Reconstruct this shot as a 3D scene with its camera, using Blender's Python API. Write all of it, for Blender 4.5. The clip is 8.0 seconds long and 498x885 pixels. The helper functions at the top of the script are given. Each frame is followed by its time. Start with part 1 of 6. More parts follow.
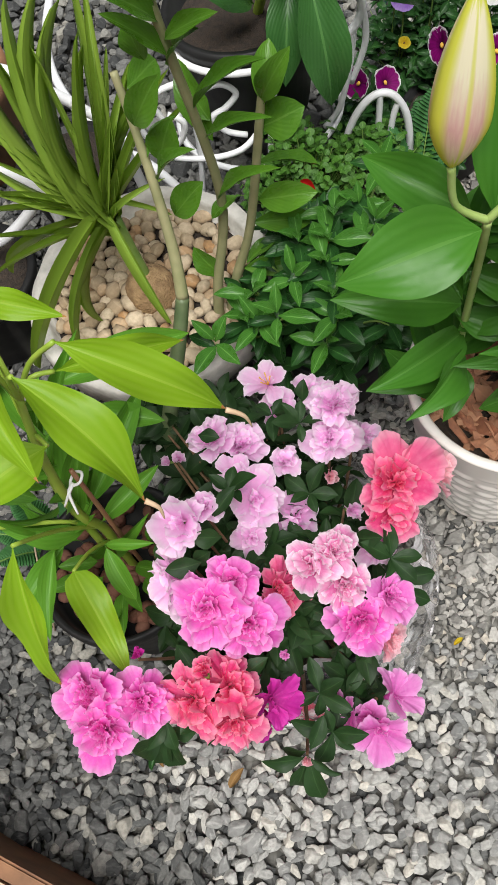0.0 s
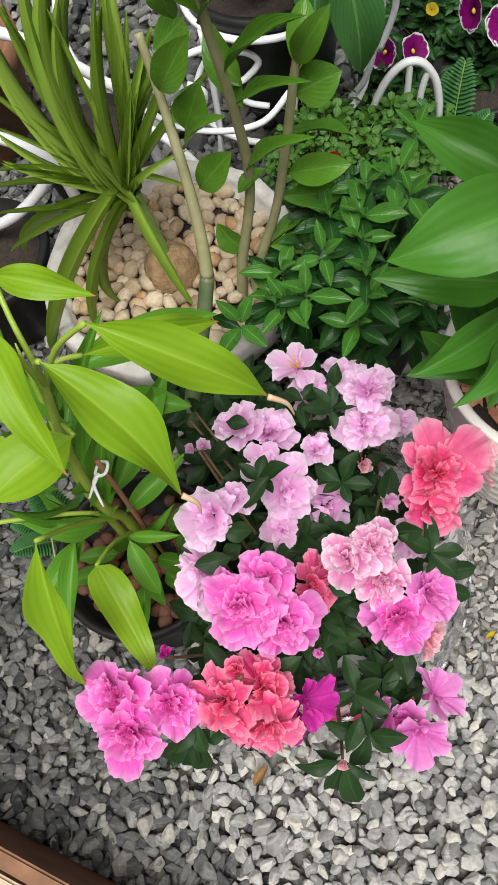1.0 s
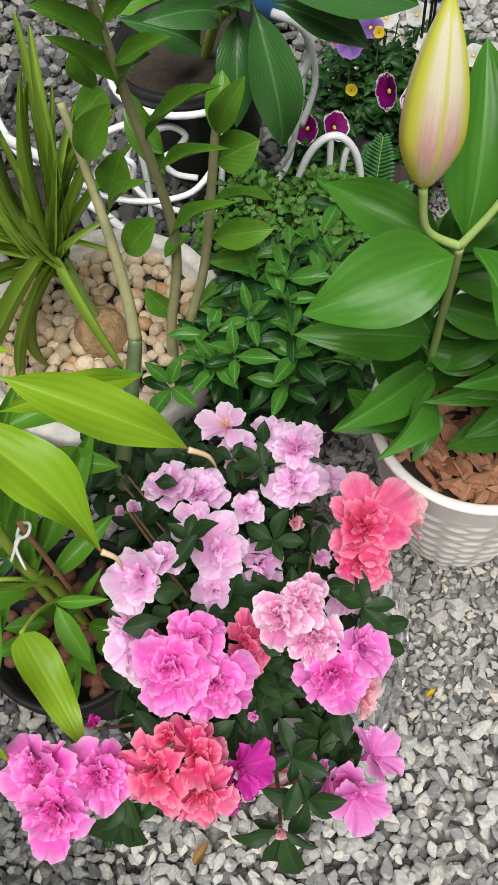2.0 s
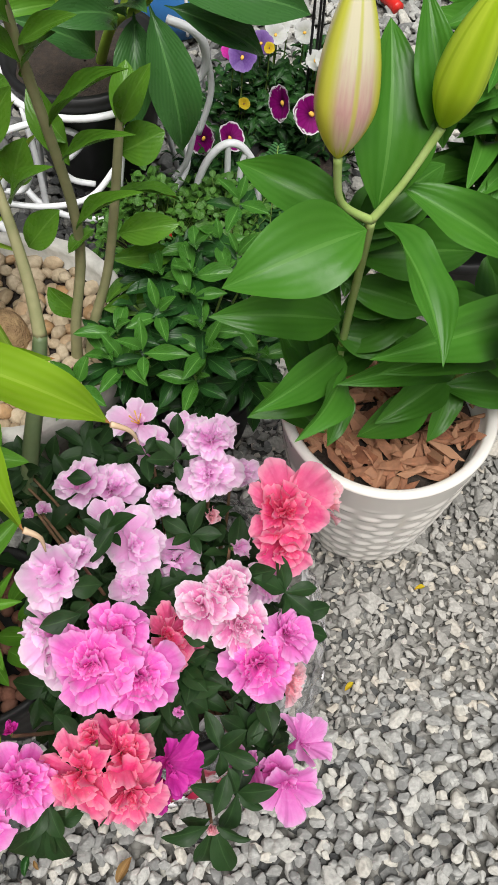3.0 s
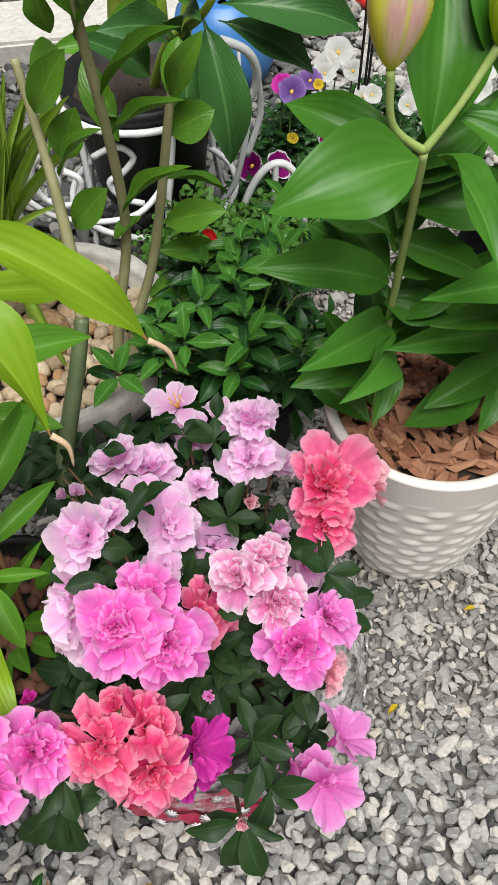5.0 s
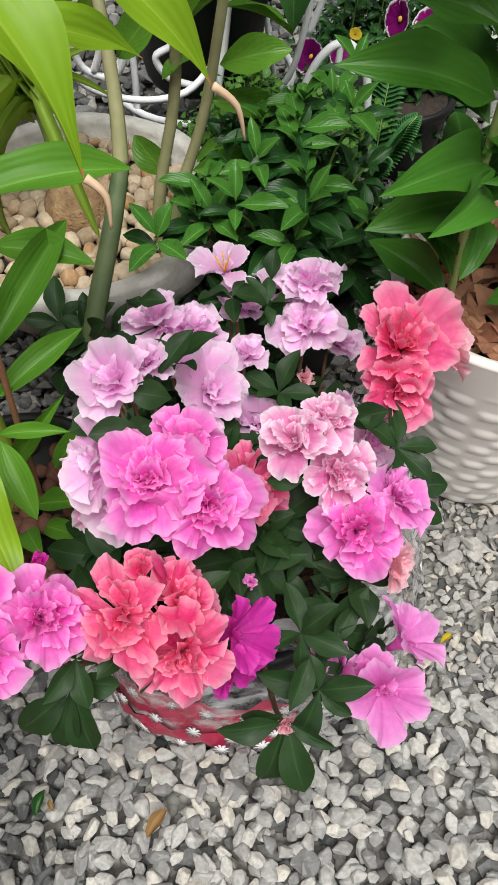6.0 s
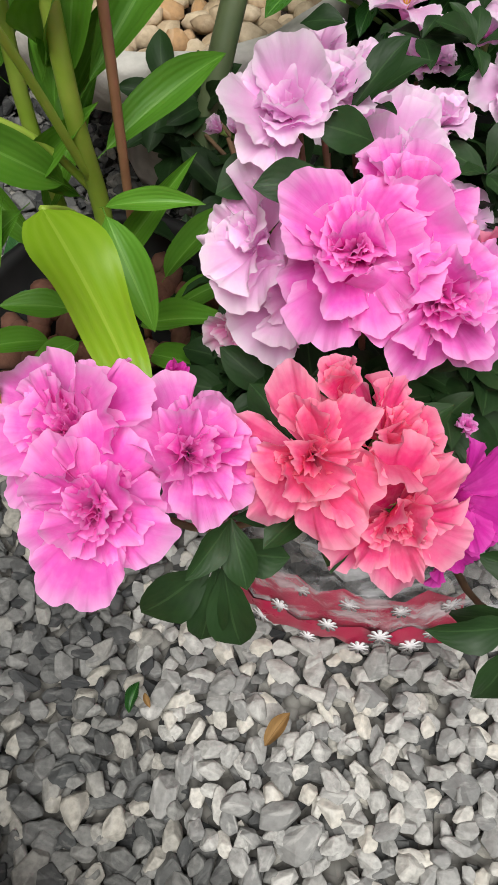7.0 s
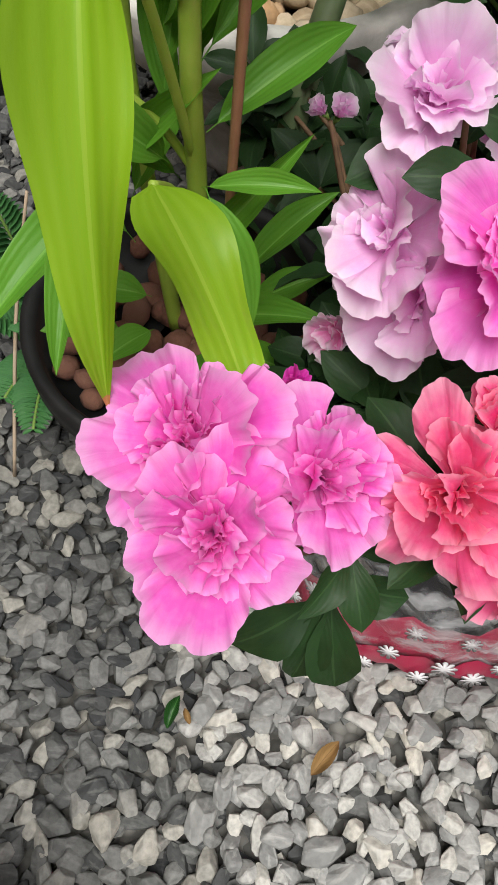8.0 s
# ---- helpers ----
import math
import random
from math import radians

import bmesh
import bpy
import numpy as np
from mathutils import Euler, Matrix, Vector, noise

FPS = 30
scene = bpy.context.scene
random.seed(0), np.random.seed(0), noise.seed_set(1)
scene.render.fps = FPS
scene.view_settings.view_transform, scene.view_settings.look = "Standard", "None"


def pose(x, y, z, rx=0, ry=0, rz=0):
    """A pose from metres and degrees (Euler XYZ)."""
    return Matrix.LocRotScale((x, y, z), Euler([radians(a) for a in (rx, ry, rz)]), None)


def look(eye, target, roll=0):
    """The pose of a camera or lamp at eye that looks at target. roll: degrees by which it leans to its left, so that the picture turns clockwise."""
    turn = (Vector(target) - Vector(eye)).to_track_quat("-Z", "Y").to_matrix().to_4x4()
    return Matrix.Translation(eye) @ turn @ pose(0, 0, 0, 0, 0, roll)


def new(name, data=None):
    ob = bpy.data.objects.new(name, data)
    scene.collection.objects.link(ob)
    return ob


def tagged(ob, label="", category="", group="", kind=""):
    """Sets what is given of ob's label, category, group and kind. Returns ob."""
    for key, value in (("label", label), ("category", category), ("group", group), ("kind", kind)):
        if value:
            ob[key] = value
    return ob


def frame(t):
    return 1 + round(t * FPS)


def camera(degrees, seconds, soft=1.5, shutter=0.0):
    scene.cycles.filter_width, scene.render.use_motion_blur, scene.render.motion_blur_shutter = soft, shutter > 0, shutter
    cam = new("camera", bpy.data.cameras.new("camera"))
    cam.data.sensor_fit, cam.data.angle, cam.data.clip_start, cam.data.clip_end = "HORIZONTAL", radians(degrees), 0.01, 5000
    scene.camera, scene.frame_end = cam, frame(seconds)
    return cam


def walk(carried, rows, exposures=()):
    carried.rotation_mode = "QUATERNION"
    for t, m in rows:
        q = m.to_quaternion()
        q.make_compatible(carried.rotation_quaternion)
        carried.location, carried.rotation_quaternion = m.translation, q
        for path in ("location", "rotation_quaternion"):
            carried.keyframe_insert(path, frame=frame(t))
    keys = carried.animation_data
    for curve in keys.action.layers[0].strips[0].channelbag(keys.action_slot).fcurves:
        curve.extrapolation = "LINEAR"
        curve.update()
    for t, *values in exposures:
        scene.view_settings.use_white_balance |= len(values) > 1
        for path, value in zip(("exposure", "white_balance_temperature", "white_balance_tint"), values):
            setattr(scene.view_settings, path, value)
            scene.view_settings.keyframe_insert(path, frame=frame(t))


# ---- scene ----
cam = camera(34.5, 8.0)
PATH = [
    (0, (0.072, 0.133, 1.109), (-0.185, 0.994, -0.677), -19.4),
    (0.5, (0.043, 0.146, 1.09), (-0.234, 0.979, -0.707), -20.9),
    (1, (0.039, 0.157, 1.077), (-0.228, 0.977, -0.728), -20.6),
    (1.5, (0.052, 0.15, 1.062), (-0.143, 1.016, -0.73), -15.5),
    (1.7, (0.055, 0.15, 1.067), (-0.11, 1.063, -0.705), -14.0),
    (2.8, (0.038, 0.122, 1.055), (0.111, 1.15, -0.659), -3.9),
    (3, (0.029, 0.117, 1.043), (0.182, 1.127, -0.676), -0.6),
    (3.5, (0.019, 0.103, 1.006), (0.347, 1.076, -0.711), 6.1),
    (4, (-0.007, 0.088, 1.018), (0.331, 1.122, -0.66), 5.8),
    (4.5, (0.012, 0.086, 1.011), (0.19, 1.249, -0.607), -0.4),
    (4.7, (0.017, 0.07, 0.989), (0.14, 1.272, -0.605), -2.4),
    (5.8, (0.004, 0.032, 0.856), (0.033, 1.235, -0.74), -2.4),
    (6, (-0.016, 0.033, 0.81), (0.011, 1.209, -0.808), -2.0),
    (6.5, (-0.066, 0.072, 0.695), (-0.093, 1.129, -1.003), -3.5),
    (7, (-0.103, 0.091, 0.639), (-0.186, 1.044, -1.118), -4.9),
    (7.5, (-0.132, 0.113, 0.622), (-0.22, 1.038, -1.149), -3.1),
    (8, (-0.154, 0.118, 0.61), (-0.232, 1.048, -1.159), -0.5),
]
walk(cam, [(t, look(eye, target, roll)) for t, eye, target, roll in PATH])

# ---- light ----
world = bpy.data.worlds.new("overcast_sky")
scene.world = world
world.use_nodes = True
wn, wl = world.node_tree.nodes, world.node_tree.links
sky = wn.new("ShaderNodeTexSky")
sky.sky_type, sky.sun_disc = "NISHITA", False
sky.sun_elevation, sky.sun_rotation = radians(62), radians(145)
sky.air_density, sky.dust_density = 1.0, 4.0
pale = wn.new("ShaderNodeHueSaturation")
pale.inputs["Saturation"].default_value = 0.35
wl.new(sky.outputs["Color"], pale.inputs["Color"])
wl.new(pale.outputs["Color"], wn["Background"].inputs["Color"])
wn["Background"].inputs["Strength"].default_value = 0.041
sun_data = bpy.data.lights.new("sun", "SUN")
sun_data.energy, sun_data.angle, sun_data.color = 5.0, radians(40), (1.0, 0.985, 0.96)
sun = new("sun", sun_data)
sun.matrix_world = look((0.10, -0.55, 3.1), (0.0, 0.5, 0.0))


# ---- materials ----
class Nodes:
    """A material with a Principled shader and a few shorthands."""

    def __init__(self, name):
        self.m = bpy.data.materials.new(name)
        self.m.use_nodes = True
        self.n, self.l = self.m.node_tree.nodes, self.m.node_tree.links
        self.p, self.out = self.n["Principled BSDF"], self.n["Material Output"]

    def add(self, kind, **values):
        node = self.n.new(kind)
        for key, value in values.items():
            node.inputs[key.replace("_", " ")].default_value = value
        return node

    def noise(self, scale, detail=4.0, coords="Object", stretch=None):
        node = self.add("ShaderNodeTexNoise", Scale=scale, Detail=detail)
        tc = self.n.new("ShaderNodeTexCoord")
        src = tc.outputs[coords]
        if stretch:
            mp = self.n.new("ShaderNodeMapping")
            mp.inputs["Scale"].default_value = stretch
            self.l.new(src, mp.inputs["Vector"])
            src = mp.outputs["Vector"]
        self.l.new(src, node.inputs["Vector"])
        return node.outputs["Fac"]

    def ramp(self, fac, *stops):
        node = self.n.new("ShaderNodeValToRGB")
        ramp = node.color_ramp
        while len(ramp.elements) < len(stops):
            ramp.elements.new(0.5)
        for e, (at, colour) in zip(ramp.elements, stops):
            e.position, e.color = at, (*colour, 1)
        self.l.new(fac, node.inputs["Fac"])
        return node.outputs["Color"]

    def mix(self, fac, a, b, how="MIX"):
        node = self.n.new("ShaderNodeMix")
        node.data_type, node.blend_type = "RGBA", how
        for socket, value in ((0, fac), (6, a), (7, b)):
            if hasattr(value, "links"):
                self.l.new(value, node.inputs[socket])
            elif isinstance(value, tuple):
                node.inputs[socket].default_value = (*value, 1)
            else:
                node.inputs[socket].default_value = value
        return node.outputs[2]

    def math(self, how, a, b=0.0):
        node = self.n.new("ShaderNodeMath")
        node.operation = how
        for i, value in enumerate((a, b)):
            if hasattr(value, "links"):
                self.l.new(value, node.inputs[i])
            else:
                node.inputs[i].default_value = value
        return node.outputs[0]

    def uv(self):
        tc, sep = self.n.new("ShaderNodeTexCoord"), self.n.new("ShaderNodeSeparateXYZ")
        self.l.new(tc.outputs["UV"], sep.inputs[0])
        return sep.outputs["X"], sep.outputs["Y"]

    def random(self):
        return self.n.new("ShaderNodeObjectInfo").outputs["Random"]

    def island(self):
        return self.n.new("ShaderNodeNewGeometry").outputs["Random Per Island"]

    def bump(self, height, strength, distance):
        node = self.add("ShaderNodeBump", Strength=strength, Distance=distance)
        self.l.new(height, node.inputs["Height"])
        self.l.new(node.outputs["Normal"], self.p.inputs["Normal"])

    def done(self, colour, rough, spec=0.5, coat=0.0, through_light=0.0, tint=None):
        if hasattr(colour, "links"):
            self.l.new(colour, self.p.inputs["Base Color"])
        else:
            self.p.inputs["Base Color"].default_value = (*colour, 1)
        if hasattr(rough, "links"):
            self.l.new(rough, self.p.inputs["Roughness"])
        else:
            self.p.inputs["Roughness"].default_value = rough
        self.p.inputs["Specular IOR Level"].default_value = spec
        self.p.inputs["Coat Weight"].default_value = coat
        self.p.inputs["Coat Roughness"].default_value = 0.25
        if through_light:
            tr = self.n.new("ShaderNodeBsdfTranslucent")
            if tint:
                self.l.new(self.mix(1.0, colour, tint, "MULTIPLY"), tr.inputs["Color"])
            else:
                self.l.new(colour, tr.inputs["Color"])
            both = self.n.new("ShaderNodeMixShader")
            both.inputs[0].default_value = through_light
            self.l.new(self.p.outputs[0], both.inputs[1])
            self.l.new(tr.outputs[0], both.inputs[2])
            self.l.new(both.outputs[0], self.out.inputs["Surface"])
        return self.m


def leaf_material(name, dark, light, rib, veins=9.0, gloss=0.35, slant=1.4, joined=False, parallel=False, tip=None, glow=0.12, ribs=0.08):
    k = Nodes(name)
    u, v = k.uv()
    fine = 1.0 if joined else 0.06
    tone = k.mix(k.noise(60.0 * fine, 4.0), dark, light)
    each = k.island() if joined else k.random()
    tone = k.mix(k.math("MULTIPLY", each, 0.55), tone, light)
    off = k.math("ABSOLUTE", k.math("SUBTRACT", v, 0.5))
    if parallel:
        wave = k.math("SINE", k.math("MULTIPLY", v, 6.283 * veins))
    else:
        wave = k.math("SINE", k.math("MULTIPLY", k.math("SUBTRACT", u, k.math("MULTIPLY", off, slant)), 6.283 * veins))
    vein = k.math("MULTIPLY", k.math("MULTIPLY", k.math("ADD", wave, 1.0), 0.5), ribs)
    tone = k.mix(vein, tone, rib)
    middle = k.math("LESS_THAN", off, 0.025)
    tone = k.mix(k.math("MULTIPLY", middle, 0.45), tone, rib)
    if tip:
        tone = k.mix(k.math("GREATER_THAN", k.math("ADD", u, k.math("MULTIPLY", k.noise(5.0), 0.06)), 0.985), tone, tip)
    relief = k.math("ADD", wave, k.math("MULTIPLY", k.noise(200.0 * fine, 3.0), 3.0))
    k.bump(relief, 0.18, 0.0004 if ribs > 0.05 else 0.00012)
    return k.done(tone, k.ramp(k.noise(90.0 * fine), (0.3, (gloss,) * 3), (0.8, (gloss + 0.18,) * 3)), 0.24, 0.0, glow, (0.9, 1.0, 0.35))


def petal_material(name, throat, body, edge, rim=0.25, streak=0.35, vary=0.25):
    """u runs from the claw to the rim, v across: deep throat, fine forked veins, paler rim. rim sets how strong the pale border is."""
    k = Nodes(name)
    u, v = k.uv()
    off = k.math("ABSOLUTE", k.math("SUBTRACT", v, 0.5))
    cloud = k.noise(3.0, 3.0)
    reach = k.math("ADD", u, k.math("MULTIPLY", k.math("SUBTRACT", cloud, 0.5), 0.40))
    soft = tuple(0.5 * p + 0.5 * q for p, q in zip(body, edge))
    deep = tuple(0.5 * p + 0.5 * q for p, q in zip(body, throat))
    tone = k.ramp(reach, (0.12, throat), (0.46, deep), (0.76, body), (1.0, soft))
    # veins fan out and fork towards the rim
    bend = k.math("MULTIPLY", k.noise(4.0, 2.0), 2.4)
    veins = k.math("SINE", k.math("ADD", k.math("MULTIPLY", v, 44.0), bend))
    forks = k.math("SINE", k.math("ADD", k.math("MULTIPLY", v, 88.0), k.math("MULTIPLY", bend, 1.7)))
    line = k.math("ADD", k.math("POWER", k.math("ABSOLUTE", veins), 9.0), k.math("MULTIPLY", k.math("MULTIPLY", k.math("POWER", k.math("ABSOLUTE", forks), 9.0), u), 0.7))
    tone = k.mix(k.math("MULTIPLY", line, streak), tone, deep)
    tone = k.mix(k.math("MULTIPLY", k.random(), vary), tone, edge)
    tone = k.mix(k.math("MULTIPLY", k.ramp(k.noise(9.0, 4.0), (0.45, (0, 0, 0)), (0.75, (1, 1, 1))), 0.22), tone, edge)
    near = k.math("MAXIMUM", k.math("POWER", u, 2.0), k.math("MULTIPLY", k.math("MULTIPLY", off, 1.9), k.math("MINIMUM", k.math("MULTIPLY", u, 2.0), 1.0)))
    near = k.math("ADD", near, k.math("MULTIPLY", k.math("SUBTRACT", k.noise(8.0, 3.0), 0.5), 0.35))
    tone = k.mix(k.ramp(near, (0.55, (0, 0, 0)), (1.0, (rim,) * 3)), tone, edge)
    k.bump(k.math("ADD", k.math("MULTIPLY", line, -1.0), k.math("MULTIPLY", k.noise(10.0, 5.0), 2.0)), 0.25, 0.0005)
    return k.done(tone, 0.55, 0.16, 0.0, 0.52)


def rimmed_material(name, base, rim):
    """A dark petal with a crisp pale border."""
    k = Nodes(name)
    u, v = k.uv()
    edge = k.math("ADD", u, k.math("MULTIPLY", k.math("SUBTRACT", k.noise(6.0, 3.0), 0.5), 0.22))
    tone = k.mix(k.ramp(u, (0.05, (1, 1, 1)), (0.45, (0, 0, 0))), base, tuple(c * 0.2 for c in base))
    veins = k.math("ABSOLUTE", k.math("SINE", k.math("MULTIPLY", v, 26.0)))
    tone = k.mix(k.math("MULTIPLY", k.math("POWER", veins, 8.0), 0.35), tone, tuple(c * 0.4 for c in base))
    tone = k.mix(k.ramp(edge, (0.84, (0, 0, 0)), (0.92, (1, 1, 1))), tone, rim)
    k.bump(veins, 0.2, 0.0004)
    return k.done(tone, 0.6, 0.15, 0.0, 0.35)


def plain_material(name, a, b, scale=40.0, rough=0.6, bump=0.3, depth=0.001, metal=0.0, coat=0.0, spec=0.5, each=None):
    k = Nodes(name)
    f = k.noise(scale, 6.0)
    tone = k.mix(k.ramp(f, (0.3, (0, 0, 0)), (0.7, (1, 1, 1))), a, b)
    tone = k.mix(k.math("MULTIPLY", k.noise(scale * 0.12, 2.0), 0.4), tone, b)
    if each:
        tone = k.mix(k.math("MULTIPLY", k.random(), 0.8), tone, each)
    k.bump(k.noise(scale * 2.5, 5.0), bump, depth)
    k.p.inputs["Metallic"].default_value = metal
    return k.done(tone, k.ramp(f, (0.2, (rough - 0.08,) * 3), (0.8, (rough + 0.1,) * 3)), spec, coat)


def stone_material(name, joined, low, high, warm, vein=0.25):
    k = Nodes(name)
    s = 1.0 if joined else 0.012
    each = k.island() if joined else k.random()
    tone = k.ramp(each, (0.0, low), (0.35, tuple(0.6 * p + 0.4 * q for p, q in zip(low, high))), (0.75, high), (1.0, warm))
    speck = k.ramp(k.noise(220.0 * s, 8.0), (0.36, (0, 0, 0)), (0.66, (1, 1, 1)))
    tone = k.mix(k.math("MULTIPLY", speck, 0.36), tone, tuple(c * 0.55 for c in low))
    tone = k.mix(k.math("MULTIPLY", k.ramp(k.noise(70.0 * s, 8.0, stretch=(1.0, 3.0, 1.0)), (0.54, (0, 0, 0)), (0.66, (1, 1, 1))), vein), tone, tuple(min(0.8, c * 1.3) for c in high))
    k.bump(k.noise(300.0 * s, 8.0), 0.6, 0.0012)
    return k.done(tone, 0.82, 0.35)


GRAVEL = stone_material("grey_crushed_stone", False, (0.18, 0.182, 0.176), (0.45, 0.445, 0.415), (0.54, 0.51, 0.44), 0.3)
GRAVEL_FAR = stone_material("grey_crushed_stone_bed", True, (0.18, 0.182, 0.176), (0.45, 0.445, 0.415), (0.54, 0.51, 0.44), 0.3)
# the same crushed stone in darker tones, with shade put into its colour
GRAVEL_SHADED = stone_material("shade_toned_stone", True, (0.032, 0.034, 0.035), (0.19, 0.19, 0.18), (0.34, 0.325, 0.28))
STONE_SHADED = stone_material("shade_toned_loose_stone", False, (0.045, 0.048, 0.048), (0.22, 0.22, 0.205), (0.38, 0.36, 0.31))
GRAVEL_FINE = stone_material("fine_crushed_stone", True, (0.17, 0.165, 0.152), (0.43, 0.415, 0.38), (0.52, 0.47, 0.39), 0.2)
PEBBLE = stone_material("cream_river_pebble", False, (0.34, 0.25, 0.15), (0.58, 0.48, 0.34), (0.40, 0.22, 0.09), 0.2)


def bed_material():
    """Fine crushed stone: small grey cells, darker towards their joints."""
    k = Nodes("gravel_dust")
    cells = k.add("ShaderNodeTexVoronoi", Scale=95.0)
    tc = k.n.new("ShaderNodeTexCoord")
    k.l.new(tc.outputs["Object"], cells.inputs["Vector"])
    tone = k.ramp(k.mix(1.0, cells.outputs["Color"], (0.33, 0.33, 0.33), "MULTIPLY"), (0.02, (0.12, 0.12, 0.112)), (0.3, (0.38, 0.37, 0.335)))
    tone = k.mix(k.math("MULTIPLY", k.noise(220.0, 6.0), 0.5), tone, (0.10, 0.095, 0.085))
    tone = k.mix(k.ramp(cells.outputs["Distance"], (0.35, (0, 0, 0)), (0.75, (0.85, 0.85, 0.85))), tone, (0.06, 0.056, 0.05))
    tone = k.mix(k.math("MULTIPLY", k.noise(0.7, 3.0), 0.35), tone, (0.20, 0.19, 0.165))
    k.bump(k.math("SUBTRACT", 1.0, cells.outputs["Distance"]), 0.9, 0.004)
    return k.done(tone, 0.9, 0.3)


BED = bed_material()
AZALEA_LEAF = leaf_material("azalea_leaf", (0.004, 0.014, 0.005), (0.020, 0.054, 0.013), (0.045, 0.095, 0.03), 5.0, 0.48, 1.4, False, False, None, 0.10, 0.03)
LILY_LEAF = leaf_material("lily_leaf", (0.023, 0.108, 0.010), (0.062, 0.200, 0.020), (0.12, 0.28, 0.055), 7.0, 0.29, 0.0, False, True)
LIME_LEAF = leaf_material("lime_leaf", (0.145, 0.30, 0.008), (0.22, 0.38, 0.015), (0.33, 0.47, 0.06), 6.0, 0.36, 0.0, False, True, (0.45, 0.22, 0.08), 0.24, 0.16)
DRAGON_LEAF = leaf_material("mid_green_leaf", (0.05, 0.17, 0.014), (0.105, 0.27, 0.022), (0.2, 0.4, 0.08), 8.0, 0.35, 0.0, False, True)
ZZ_LEAF = leaf_material("zz_leaflet", (0.0234, 0.0975, 0.0109), (0.1014, 0.2418, 0.0195), (0.16, 0.32, 0.06), 6.0, 0.22)
STRAP_LEAF = leaf_material("strap_leaf", (0.1275, 0.2475, 0.0188), (0.2850, 0.4050, 0.0600), (0.28, 0.46, 0.12), 6.0, 0.4, 0.0, False, True, None, 0.25)
SHRUB_LEAF = leaf_material("gardenia_leaf", (0.0064, 0.0320, 0.0080), (0.0192, 0.0760, 0.0144), (0.1, 0.26, 0.06), 6.0, 0.25)
FRESH_LEAF = leaf_material("fresh_gardenia_leaf", (0.0188, 0.0863, 0.0105), (0.0562, 0.1800, 0.0225), (0.2, 0.42, 0.1), 6.0, 0.22)
SHRUB_FAR = leaf_material("gardenia_leaf_mass", (0.0060, 0.0285, 0.0075), (0.0210, 0.0750, 0.0150), (0.1, 0.26, 0.06), 6.0, 0.3, 1.4, True)
SMALL_LEAF = leaf_material("small_round_leaf", (0.0208, 0.0800, 0.0096), (0.0600, 0.1600, 0.0160), (0.2, 0.4, 0.1), 3.0, 0.45, 1.4, True)
FERN_LEAF = leaf_material("fern_frond", (0.02, 0.09, 0.03), (0.06, 0.19, 0.05), (0.1, 0.25, 0.08), 3.0, 0.5, 1.4, True)
BROAD_LEAF = leaf_material("broad_dark_leaf", (0.0170, 0.0723, 0.0170), (0.0425, 0.1275, 0.0298), (0.12, 0.28, 0.08), 9.0, 0.22)
LILAC = petal_material("lilac_petal", (0.90, 0.36, 0.74), (0.97, 0.60, 0.90), (0.985, 0.87, 0.965), 0.75, 0.14)
PINK = petal_material("magenta_pink_petal", (0.70, 0.006, 0.42), (0.94, 0.155, 0.66), (0.98, 0.54, 0.87), 0.65, 0.28)
CORAL = petal_material("coral_petal", (0.70, 0.004, 0.15), (0.92, 0.075, 0.30), (0.97, 0.47, 0.60), 0.7, 0.3)
FRILL = petal_material("white_edged_pink_petal", (0.74, 0.05, 0.36), (0.92, 0.36, 0.66), (0.97, 0.88, 0.94), 0.9, 0.45)
DEEP = petal_material("deep_magenta_petal", (0.42, 0.002, 0.20), (0.72, 0.02, 0.42), (0.82, 0.12, 0.58), 0.25)
ROSE = petal_material("pink_violet_petal", (0.70, 0.05, 0.46), (0.93, 0.26, 0.72), (0.97, 0.56, 0.88), 0.6, 0.3)
SALMON = petal_material("pale_salmon_petal", (0.80, 0.20, 0.30), (0.90, 0.42, 0.50), (0.95, 0.70, 0.74), 0.6)
PURPLE = rimmed_material("purple_petunia_petal", (0.25, 0.004, 0.16), (0.84, 0.78, 0.82))
VIOLET = petal_material("violet_pansy_petal", (0.10, 0.03, 0.22), (0.26, 0.13, 0.46), (0.42, 0.30, 0.62))
YELLOW = petal_material("yellow_petal", (0.66, 0.40, 0.01), (0.78, 0.60, 0.02), (0.84, 0.70, 0.10))
WHITE = petal_material("white_petal", (0.6, 0.62, 0.5), (0.80, 0.80, 0.78), (0.84, 0.84, 0.83))
RED = petal_material("red_petal", (0.3, 0.004, 0.004), (0.55, 0.01, 0.008), (0.6, 0.02, 0.015))
STAMEN = plain_material("yellow_stamen", (0.75, 0.35, 0.02), (0.8, 0.5, 0.1), 200.0, 0.7)
GREEN_STEM = plain_material("green_stem", (0.13, 0.25, 0.04), (0.22, 0.33, 0.08), 60.0, 0.5)
LILY_STEM = plain_material("lily_stem", (0.26, 0.40, 0.08), (0.36, 0.46, 0.16), 80.0, 0.5)
GREEN_CANE = plain_material("dark_green_cane", (0.06, 0.10, 0.04), (0.12, 0.16, 0.07), 50.0, 0.5)
ZZ_STEM = plain_material("grey_green_cane", (0.23, 0.25, 0.11), (0.36, 0.34, 0.18), 50.0, 0.55)
LIME_STEM = plain_material("lime_cane", (0.22, 0.36, 0.03), (0.32, 0.44, 0.06), 50.0, 0.45)
WOOD_STEM = plain_material("brown_twig", (0.10, 0.055, 0.03), (0.2, 0.12, 0.06), 90.0, 0.8)
DRY_TIP = plain_material("dried_leaf_end", (0.50, 0.30, 0.16), (0.66, 0.50, 0.34), 80.0, 0.8)
